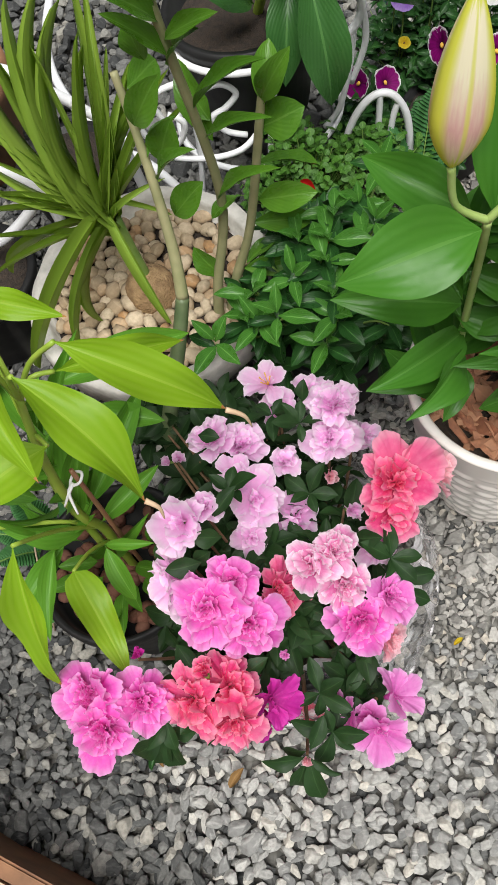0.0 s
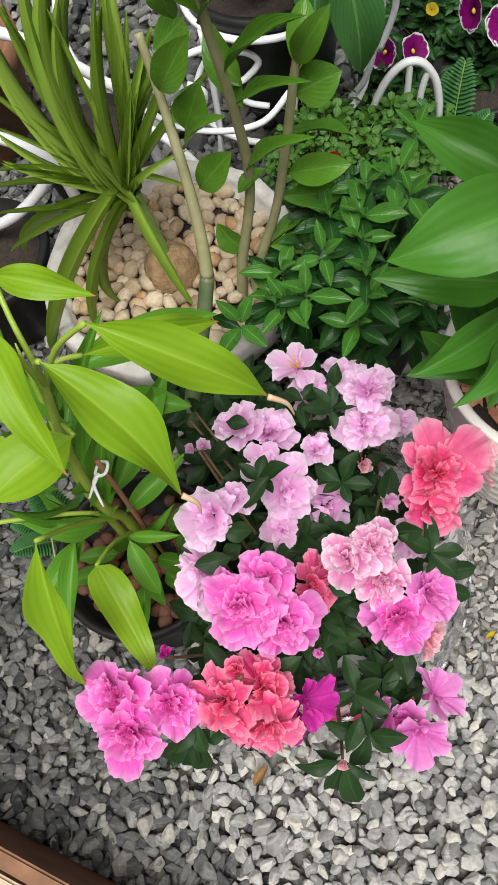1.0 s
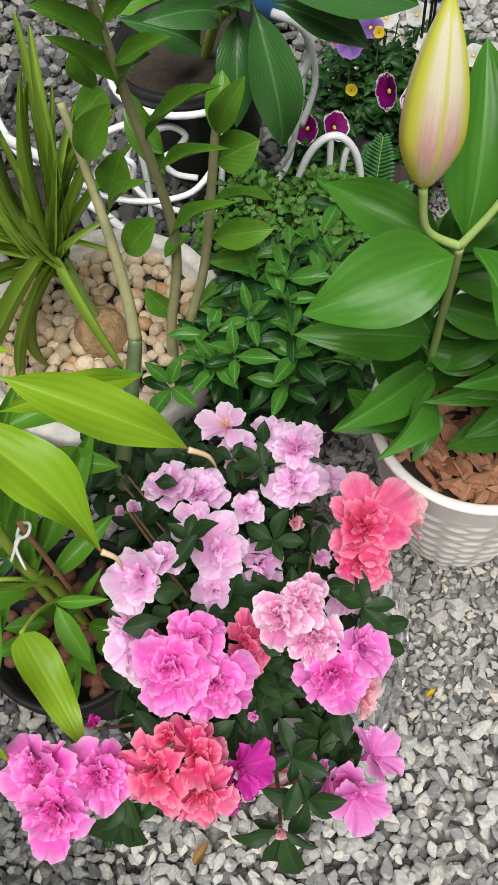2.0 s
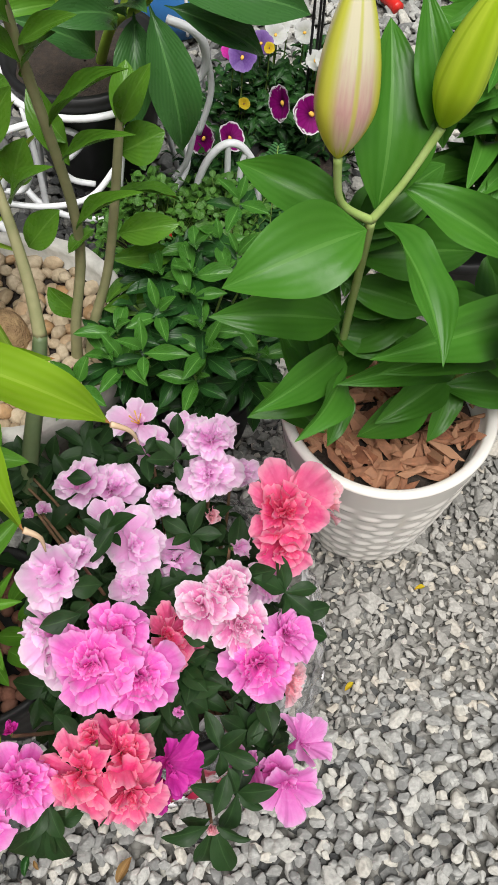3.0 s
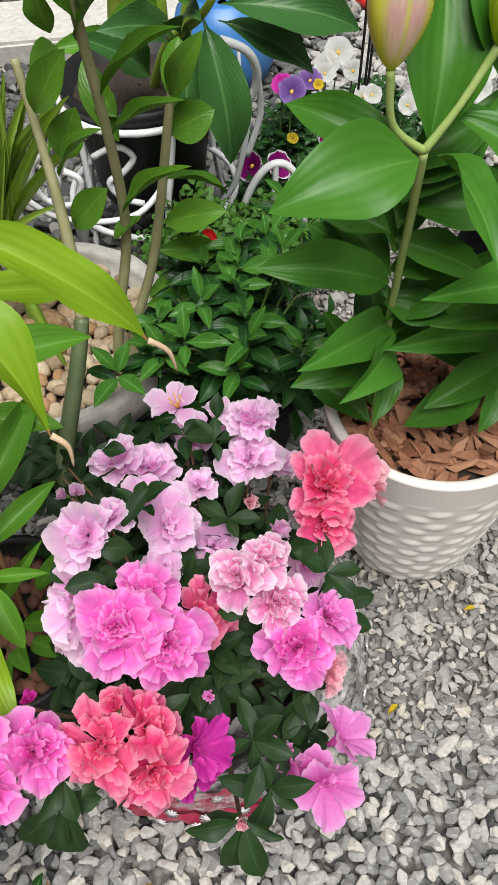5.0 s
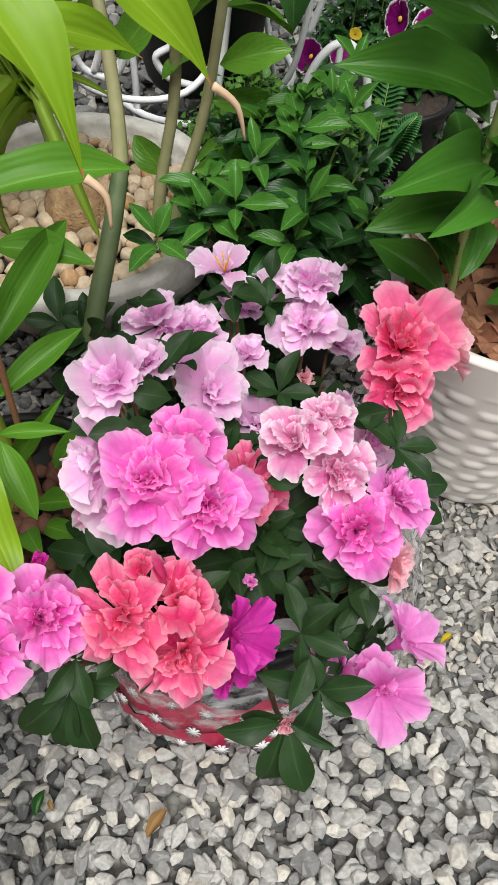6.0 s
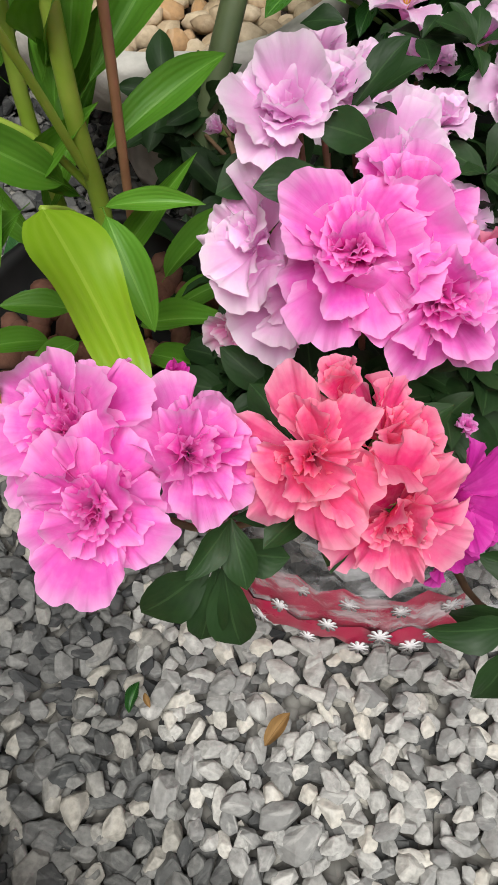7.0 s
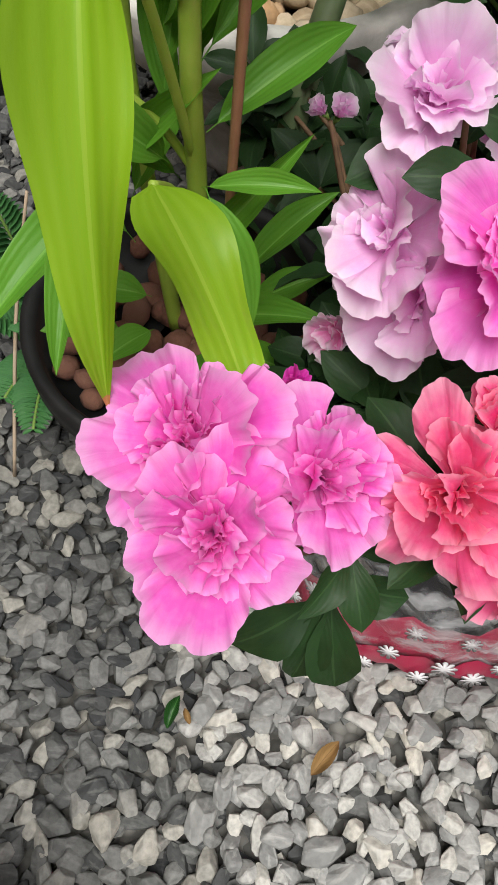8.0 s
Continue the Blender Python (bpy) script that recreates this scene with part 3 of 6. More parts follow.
def flower(parent, at, normal, radius, material, style="open", seed=0, label=""):
    r = random.Random(seed)
    at = Vector(at)
    n = Vector(normal).normalized()
    base = at - n * radius * (0.22 if style in ("open", "single") else 0.55)
    heart = facing(base, n, r.uniform(0, 6))
    tube_mesh = lathe("flower", [(0.02, -0.45), (0.07, -0.42), (0.10, -0.2), (0.16, 0.0), (0.13, 0.03)], GREEN_STEM if style != "single" else material, 8)
    bloom = piece("flower", tube_mesh, heart @ Matrix.Diagonal((radius, radius, radius, 1)), parent, label)
    for w, (n_petals, lift, reach, kind) in enumerate(WHORLS[style]):
        for k in range(n_petals):
            spin = 2 * math.pi * (k + 0.5 * (w % 2)) / n_petals + r.uniform(-0.28, 0.28) * (1 + w * 0.6)
            up = lift + r.uniform(-12, 12) * (1 + 0.25 * w)
            size = radius * reach * r.uniform(0.70, 1.14)
            m = heart @ Matrix.Rotation(spin, 4, "Z") @ Matrix.Rotation(-radians(up), 4, "Y") @ Matrix.Rotation(r.uniform(-0.3, 0.3) * (1 + 0.5 * w), 4, "X")
            wide = r.uniform(0.68, 1.05) if style == "star" else r.uniform(0.90, 1.15)
            m = m @ Matrix.Translation((radius * 0.05, 0, 0)) @ Matrix.Diagonal((size, size * wide, size, 1))
            piece("petal", petal_mesh(kind, material, r.randrange(len(SHAPES[kind]))), m, bloom)
    if style == "single" and material is LILAC:
        for k in range(5):
            a, b = heart @ Vector((0, 0, 0)), heart @ Vector((radius * 0.2 * math.cos(k * 1.3), radius * 0.2 * math.sin(k * 1.3), radius * 0.6))
            piece("stamen", tube("stamen", (a, (a + b) / 2, b), (0.0006, 0.0005, 0.0009), STAMEN, 5, 2), Matrix.Identity(4), bloom)
    return bloom


# ---- azalea in its wrapped pot ----
AZ = Vector((-0.015, 0.375, 0.0))


def build_azalea():
    plant = thing("azalea", "azalea in full bloom with lilac, magenta and coral double flowers", "flowering plant", AZ)
    at = Matrix.Translation(AZ)
    pot = piece("pot", lathe("pot", [(0.07, 0.005), (0.075, 0.01), (0.098, 0.15), (0.105, 0.152), (0.105, 0.165), (0.094, 0.166), (0.092, 0.14), (0.02, 0.14)], BLACK_PLASTIC, 48), at, plant, "black plastic nursery pot")
    piece("soil", lathe("soil", [(0.092, 0.138), (0.09, 0.15), (0.05, 0.155), (0.002, 0.156)], SOIL, 32), at, pot)

    def crumple(w, i, n):
        s = i / (n - 1)
        return s * s * 0.007 * math.sin(11 * w + 1) + (0.2 + s) * 0.003 * math.sin(23 * w + 2 * i) + 0.0022 * math.sin(37 * w + 1.3 * i) + 0.003 * math.sin(5 * w)

    # the film stands off the pot in front and is pressed in beside the lime plant's pot
    def pressed(w, i, n):
        west = max(0.0, -math.cos(w)) ** 6
        return crumple(w, i, n) - (0.098 * west + 0.012 * max(0.0, math.sin(w)))

    hold = Matrix.Translation((-0.020, 0.438, 0))
    # wide at the foot, drawn in towards the flowers
    prof = [(0.150 + 0.044 * math.cos(math.pi / 2 * i / 14) ** 0.8 - 0.006 * max(0, 2 - i), 0.006 + 0.190 * i / 14) for i in range(15)]
    sides = 132

    def sheet(rows, lift, start, stop):
        """A piece of the film's surface between two angles."""
        verts, faces = [], []
        ks = [k for k in range(sides + 1) if start <= -math.pi + 2 * math.pi * k / sides <= stop]
        for i in rows:
            for k in ks:
                w = -math.pi + 2 * math.pi * k / sides
                q = prof[i][0] + lift + pressed(w, i, 15)
                verts.append((q * math.cos(w), q * math.sin(w), prof[i][1]))
        m = len(ks)
        for i in range(len(rows) - 1):
            for k in range(m - 1):
                faces.append((i * m + k, i * m + k + 1, (i + 1) * m + k + 1, (i + 1) * m + k))
        return verts, faces

    wrap = piece("plastic_wrap", mesh_of("plastic_wrap", *sheet(range(15), 0.0, -4.0, 4.0), None, FILM), hold, plant, "clear crumpled film with a crimson printed band")
    # the print lies bare along the foot and behind the film above it
    piece("printed_band", mesh_of("printed_band", *sheet(range(0, 5), 0.0016, -2.75, -1.25), None, PRINT_RED), hold, wrap, "crimson band")
    piece("printed_band", mesh_of("printed_band", *sheet(range(2, 8), -0.0030, -2.75, -1.30), None, PRINT_RED), hold, wrap, "crimson band behind clear film")
    for start, stop in ((-0.40, -0.24), (-0.16, -0.05), (0.02, 0.13)):
        piece("printed_strip", mesh_of("printed_strip", *sheet(range(3, 14), -0.0030, start, stop), None, PRINT_WHITE), hold, wrap, "white printed strip")
    r = random.Random(8)
    star = [0.42 + 0.58 * abs(math.cos(4.5 * math.pi * k / 36)) ** 0.4 for k in range(72)]
    star = [(s * math.cos(math.pi * k / 36), s * math.sin(math.pi * k / 36), 0.0) for k, s in enumerate(star)]
    daisy = [(0, 0, 0.03)] + star + [(0, 0, -0.03)]
    me = mesh_of("printed_daisy", daisy, [(0, 1 + k, 1 + (k + 1) % 72) for k in range(72)] + [(73, 1 + (k + 1) % 72, 1 + k) for k in range(72)], None, PRINT_WHITE)
    for k in range(40):
        # two staggered rows on the band, scattered ones on the clear film
        if k < 22:
            w, i, size = -2.70 + 0.066 * k, (2, 4, 6)[k % 3], r.uniform(0.0070, 0.0095)
        else:
            w, i, size = -0.95 + 0.10 * (k - 22), (4, 9, 12)[k % 3], r.uniform(0.007, 0.010)
        q = prof[i][0] + (0.0030 if i < 5 else -0.0012) + pressed(w, i, 15)
        piece("printed_daisy", me, facing(hold @ Vector((q * math.cos(w), q * math.sin(w), prof[i][1])), (math.cos(w), math.sin(w), 0.35), r.uniform(0, 1)) @ Matrix.Diagonal((size, size, size, 1)), wrap)

    # centre, facing, radius, petals, style
    magenta_blooms = (
        (-0.186, 0.242, 0.375, -0.35, -0.25, 1.0, 0.037, PINK, "open"),
        (-0.174, 0.211, 0.367, -0.05, -0.55, 0.9, 0.036, PINK, "open"),
        (-0.137, 0.237, 0.363, 0.5, -0.35, 0.8, 0.033, PINK, "open"),
        (-0.022, 0.241, 0.311, 0.75, -0.35, 0.6, 0.033, DEEP, "single"),
        (-0.026, 0.222, 0.294, 0.6, -0.8, 0.4, 0.029, DEEP, "single"),
        (-0.073, 0.315, 0.389, -0.2, -0.5, 0.9, 0.041, PINK, "open"),
        (-0.037, 0.299, 0.379, 0.3, -0.65, 0.8, 0.038, PINK, "open"),
        (-0.046, 0.340, 0.403, 0.15, 0.05, 1.0, 0.030, PINK, "half"),
        (0.066, 0.311, 0.314, 0.1, -0.55, 0.9, 0.038, PINK, "open"),
        (-0.151, 0.284, 0.345, 0.1, 0.2, 1.0, 0.014, DEEP, "bud"),
    )
    coral_blooms = (
        (-0.097, 0.230, 0.370, -0.30, -0.5, 0.9, 0.039, CORAL, "star"),
        (-0.053, 0.211, 0.341, 0.30, -0.8, 0.6, 0.035, CORAL, "star"),
        (-0.050, 0.255, 0.356, 0.6, 0.2, 0.8, 0.035, CORAL, "star"),
        (0.045, 0.483, 0.281, 0.2, -0.5, 0.8, 0.022, SALMON, "bud"),
        (0.112, 0.427, 0.388, 0.15, -0.35, 1.0, 0.047, CORAL, "star"),
        (0.106, 0.398, 0.353, 0.1, -0.9, 0.4, 0.032, CORAL, "half"),
        (0.162, 0.453, 0.347, 0.9, 0.1, 0.5, 0.030, SALMON, "half"),
        (-0.002, 0.339, 0.336, 0.6, -0.5, 0.6, 0.037, CORAL, "star"),
        (0.100, 0.296, 0.288, 0.8, -0.4, 0.5, 0.025, SALMON, "half"),
        (0.004, 0.188, 0.282, 0.0, -0.5, 0.9, 0.012, SALMON, "bud"),
        (-0.081, 0.264, 0.370, -0.2, 0.5, 1.0, 0.022, CORAL, "bud"),
    )
    frilled_blooms = (
        (-0.132, 0.358, 0.277, -0.6, -0.6, 0.3, 0.028, FRILL, "bud"),
        (0.022, 0.356, 0.371, -0.3, -0.3, 1.0, 0.030, FRILL, "cup"),
        (0.053, 0.342, 0.343, 0.2, -0.7, 0.8, 0.030, FRILL, "open"),
        (0.045, 0.369, 0.370, 0.2, 0.1, 1.0, 0.028, FRILL, "open"),
        (0.101, 0.336, 0.326, 0.5, -0.1, 0.9, 0.030, ROSE, "half"),
        (0.076, 0.214, 0.258, 0.2, -0.7, 0.8, 0.038, ROSE, "single"),
        (0.097, 0.248, 0.269, 0.6, 0.0, 0.8, 0.036, ROSE, "single"),
        (0.044, 0.234, 0.258, -0.7, -0.2, 0.7, 0.030, ROSE, "single"),
        (0.066, 0.220, 0.258, -0.2, -0.7, 0.6, 0.026, ROSE, "half"),
        (-0.013, 0.287, 0.293, 0.0, -0.3, 1.0, 0.012, ROSE, "bud"),
    )
    lilac_blooms = (
        (-0.123, 0.352, 0.361, -0.7, -0.45, 0.7, 0.040, LILAC, "half"),
        (-0.107, 0.331, 0.336, -0.6, -0.75, 0.4, 0.034, LILAC, "half"),
        (-0.102, 0.393, 0.399, -0.25, -0.45, 0.9, 0.037, LILAC, "cup"),
        (-0.076, 0.415, 0.392, 0.3, -0.1, 1.0, 0.022, LILAC, "cup"),
        (-0.032, 0.445, 0.327, 0.3, -0.2, 1.0, 0.038, LILAC, "half"),
        (-0.042, 0.406, 0.309, 0.1, -0.4, 0.9, 0.024, LILAC, "half"),
        (0.004, 0.445, 0.272, 0.1, -0.3, 1.0, 0.033, LILAC, "half"),
        (-0.010, 0.422, 0.268, 0.1, -0.5, 0.8, 0.023, LILAC, "half"),
        (0.094, 0.391, 0.307, 0.7, -0.4, 0.6, 0.028, LILAC, "half"),
    )
    back_lilac_blooms = (
        (-0.085, 0.520, 0.335, -0.3, 0.1, 1.0, 0.035, LILAC, "half"),
        (-0.050, 0.514, 0.325, 0.2, 0.0, 1.0, 0.032, LILAC, "cup"),
        (-0.058, 0.476, 0.324, 0.0, -0.2, 1.0, 0.026, LILAC, "half"),
        (-0.003, 0.497, 0.307, 0.2, 0.1, 1.0, 0.023, LILAC, "cup"),
        (-0.020, 0.589, 0.317, -0.1, -0.1, 1.0, 0.035, LILAC, "single"),
        (-0.005, 0.557, 0.305, 0.2, -0.2, 1.0, 0.030, LILAC, "half"),
        (0.047, 0.513, 0.317, 0.0, -0.3, 1.0, 0.035, LILAC, "open"),
        (0.054, 0.545, 0.336, 0.1, 0.1, 1.0, 0.034, LILAC, "open"),
        (0.032, 0.584, 0.308, -0.1, 0.2, 1.0, 0.029, LILAC, "half"),
        (0.090, 0.538, 0.269, 0.7, 0.0, 0.7, 0.027, LILAC, "half"),
        (0.067, 0.428, 0.313, 0.4, -0.4, 0.8, 0.025, LILAC, "bud"),
        (-0.144, 0.514, 0.285, -0.5, -0.2, 0.8, 0.014, LILAC, "bud"),
        (-0.130, 0.518, 0.281, 0.3, -0.2, 0.9, 0.016, LILAC, "bud"),
    )
    for i, (x, y, z, nx, ny, nz, radius, colour, style) in enumerate(magenta_blooms + coral_blooms + frilled_blooms + lilac_blooms + back_lilac_blooms):
        flower(plant, (x, y, z), (nx, ny, nz), radius * 0.93, colour, style, 100 + i, colour.name.replace("_", " ").replace("petal", "flower"))
        # twig from the middle of the plant to each bloom
        p = Vector((x, y, z)) - Vector((nx, ny, nz)).normalized() * radius
        q = AZ + Vector((0.35 * (x - AZ.x), 0.35 * (y - AZ.y), 0.15))
        mid = (p + q) / 2 + Vector((0.1 * (x - AZ.x), 0.1 * (y - AZ.y), -0.01))
        piece("branch", tube("branch", (q, mid, p), (0.003, 0.0022, 0.0015), WOOD_STEM, 6, 4), Matrix.Identity(4), plant)

    r = random.Random(21)
    leaf = [mesh_of("leaf", *leaf_shape(0.52, 0.8, 0.18, 0.06, 0.05, 0.06, s, 8, 4, 0.05), AZALEA_LEAF) for s in range(5)]

    def rosette(c, n, count, size, spread=0.35):
        up = facing(c, n, r.uniform(0, 6))
        for k in range(count):
            w = 2 * math.pi * k / count + r.uniform(-0.3, 0.3)
            d = up.to_3x3() @ Vector((math.cos(w), math.sin(w), spread + r.uniform(-0.55, 0.55)))
            length = size * r.uniform(0.65, 1.3)
            piece("leaf", leaf[r.randrange(5)], pose_leaf(c, Vector(c) + d.normalized() * length, length * r.uniform(0.42, 0.52), up.to_3x3().col[2] + Vector((r.uniform(-0.5, 0.5), r.uniform(-0.5, 0.5), 0.3))), plant)

    # single leaves in front: base, tip, width
    for base, tip, wide in (
        ((0.004, 0.190, 0.280), (-0.012, 0.166, 0.234), 0.025), ((0.006, 0.190, 0.280), (0.015, 0.154, 0.246), 0.027), ((0.004, 0.192, 0.282), (-0.040, 0.187, 0.284), 0.022),
        ((0.006, 0.192, 0.282), (0.036, 0.174, 0.276), 0.013), ((0.004, 0.197, 0.280), (-0.025, 0.202, 0.258), 0.022), ((0.008, 0.198, 0.282), (0.024, 0.227, 0.296), 0.020),
        ((-0.130, 0.214, 0.300), (-0.124, 0.186, 0.257), 0.027), ((-0.132, 0.214, 0.300), (-0.142, 0.188, 0.260), 0.022), ((-0.134, 0.214, 0.300), (-0.170, 0.197, 0.276), 0.028),
        ((-0.128, 0.218, 0.306), (-0.100, 0.214, 0.306), 0.024)):
        piece("leaf", leaf[r.randrange(5)], pose_leaf(base, tip, wide * 0.85, (0.0, -0.75, 0.65)), plant)
    # single dark leaves between the blooms: base, tip, width, face
    for base, tip, wide, face in (
        ((-0.080, 0.361, 0.382), (-0.114, 0.351, 0.389), 0.021, (-0.1, -0.5, 0.8)), ((-0.060, 0.385, 0.382), (-0.088, 0.381, 0.398), 0.021, (0.0, -0.6, 0.8)), ((-0.070, 0.404, 0.383), (-0.043, 0.427, 0.406), 0.016, (-0.4, -0.5, 0.7)),
        ((0.002, 0.340, 0.341), (0.027, 0.332, 0.352), 0.016, (0.0, -0.5, 0.8)), ((0.108, 0.361, 0.290), (0.146, 0.365, 0.284), 0.020, (0.2, -0.5, 0.9)), ((0.106, 0.349, 0.287), (0.139, 0.339, 0.273), 0.018, (0.3, -0.5, 0.8)),
        ((-0.100, 0.390, 0.365), (-0.134, 0.377, 0.362), 0.024, (-0.3, -0.4, 0.8)), ((0.066, 0.390, 0.339), (0.092, 0.381, 0.360), 0.020, (0.1, -0.5, 0.9)), ((-0.091, 0.509, 0.357), (-0.067, 0.501, 0.363), 0.016, (0.0, -0.3, 1.0)),
        ((0.020, 0.551, 0.333), (0.024, 0.567, 0.355), 0.015, (-0.2, -0.7, 0.6)), ((-0.018, 0.559, 0.313), (0.012, 0.544, 0.320), 0.018, (0.0, -0.5, 0.9)), ((-0.074, 0.375, 0.370), (-0.092, 0.367, 0.368), 0.020, (0.0, -0.8, 0.6))):
        piece("leaf", leaf[r.randrange(5)], pose_leaf(base, tip, wide, face), plant)
    rosette((-0.125, 0.225, 0.325), (0.3, -0.6, 0.3), 4, 0.036, 0.2)
    for spot in ((-0.080, 0.240, 0.318), (-0.065, 0.255, 0.310), (-0.095, 0.262, 0.312)):
        rosette(spot, (0.0, -0.3, 1.0), 6, 0.038)
    for c, n in (((0.100, 0.370, 0.330), (0.6, -0.4, 0.8)), ((0.020, 0.250, 0.285), (0.2, -0.5, 0.9)),
                 ((0.030, 0.215, 0.270), (0, -0.7, 0.6)), ((-0.015, 0.545, 0.320), (0, 0, 1)), ((0.015, 0.530, 0.325), (0.1, 0, 1)), ((-0.060, 0.445, 0.350), (0, 0, 1)), ((0.020, 0.460, 0.290), (0, -0.3, 1))):
        rosette(c, n, 5, 0.034)
    for k in range(50):
        # over the crown, a little below the blooms
        w, h = r.uniform(0, 2 * math.pi), r.uniform(0.05, 1.0) ** 0.6
        n = Vector((h * math.cos(w), h * math.sin(w), 1.1 - h))
        c = AZ + Vector((0.0, 0.0, 0.185)) + Vector((n.x * 0.125, n.y * 0.185, 0.10 * n.z + 0.05 * (0.3 - n.y * 0.3)))
        if c.y < 0.27 and c.z < 0.29 and c.x < 0.03:
            continue
        rosette(c, n, 5, 0.036)
    for k in range(95):
        # darker inner leaves that close the crown
        w, h = r.uniform(0, 2 * math.pi), math.sqrt(r.random())
        if 0.375 + 0.175 * h * math.sin(w) < 0.29 and 0.125 * h * math.cos(w) < 0.04:
            continue
        rosette(AZ + Vector((0.125 * h * math.cos(w), 0.175 * h * math.sin(w), 0.235 + 0.05 * (1 - h) + r.uniform(-0.02, 0.02))), (math.cos(w) * h, math.sin(w) * h, 1.0), 4, 0.040)
    for k in range(64):
        # low shaded side shoots towards the bowl and the lime plant
        c = (r.uniform(-0.19, -0.03), r.uniform(0.45, 0.64), r.uniform(0.05, 0.24))
        if k % 3 == 0:
            q = AZ + Vector((-0.02, 0.05, 0.15))
            piece("branch", tube("branch", (q, q.lerp(Vector(c), 0.5) + Vector((0, 0, 0.02)), c), (0.0028, 0.002, 0.0014), WOOD_STEM, 6, 4), Matrix.Identity(4), plant)
        rosette(c, (r.uniform(-0.5, 0.3), r.uniform(-0.6, 0.2), 1.0), 5, 0.042)
    return plant


build_azalea()


# ---- lily in the white pot ----
LILY_POT = Vector((0.262, 0.592, 0.0))


def build_lily_pot():
    rim, foot, high = 0.124, 0.080, 0.285
    pot = thing("flower_pot", "off-white glazed pot with a woven relief, filled with bark chips", "flower pot", LILY_POT)
    rows = 114
    prof = [(foot, 0.006)]
    for i in range(rows + 1):
        s = i / rows
        prof.append((foot + (rim - foot) * s ** 0.75, 0.006 + s * (high - 0.012)))

    def weave(w, i, n):
        s = (i - 1) / rows
        if i < 1 or s > 0.86:
            return 0.0
        row = s * 17
        k = int(row)
        lens = math.sin(math.pi * (row - k)) ** 0.8
        dash = max(0.0, math.cos(13 * w + (k % 2) * math.pi + 0.4 * math.sin(3 * k))) ** 0.4
        return 0.0024 * lens * dash * min(1, (0.86 - s) * 14)

    prof += [(rim + 0.0005, high - 0.004), (rim - 0.002, high - 0.001), (rim - 0.010, high - 0.002), (rim - 0.013, high - 0.006), (rim - 0.017, high - 0.05), (0.03, high - 0.055)]
    piece("body", lathe("body", prof, CERAMIC, 216, weave), Matrix.Translation(LILY_POT), pot)
    piece("soil", lathe("soil", [(0.105, high - 0.045), (0.10, high - 0.036), (0.05, high - 0.034), (0.002, high - 0.033)], SOIL, 32), Matrix.Translation(LILY_POT), pot)
    r = random.Random(3)
    chips = []
    for s in range(8):
        v, f, u = rock_shape(60 + s, 0.36, 14)
        chips.append(mesh_of("bark_chip", v * np.array((1.0 + 0.16 * s, 0.72, 1.0)), f, None, BARK, False))
    for k in range(300):
        w, d = r.uniform(0, 6.28), 0.102 * math.sqrt(r.random())
        size = r.uniform(0.0075, 0.0135) * (1.6 if r.random() < 0.2 else 1)
        z = high - 0.030 + 0.018 * (k / 300) + r.uniform(0, 0.004)
        piece("bark_chip", chips[r.randrange(8)], turned(LILY_POT.x + d * math.cos(w), LILY_POT.y + d * math.sin(w), z, size, r, 0.8), pot)


def lily_bud(plant, base, tip, radius, material, label, seed=0):
    b, t = Vector(base), Vector(tip)
    d = t - b

    def f(u, v):
        # rounded foot, widest in the lower half, drawn out to a blunt point; three raised ribs
        q = radius * (0.10 + 0.90 * math.sin(math.pi / 2 * min(1.0, u / 0.34)) ** 0.8 if u < 0.34 else max(0.06, math.cos(math.pi / 2 * ((u - 0.34) / 0.70)) ** 0.85))
        w = 2 * math.pi * v
        ridge = abs(math.cos(1.5 * w)) ** 10
        q *= 1 + (0.10 * ridge - 0.05 * abs(math.sin(1.5 * w)) ** 8) * min(1.0, 3 * u) + 0.02 * math.cos(2 * w)
        return (q * math.cos(w) + 0.10 * radius * math.sin(3 * u), q * math.sin(w), u * d.length)

    me = mesh_of("bud", *grid(26, 48, f), material)
    piece("bud", me, facing(b, d, seed), plant, label)


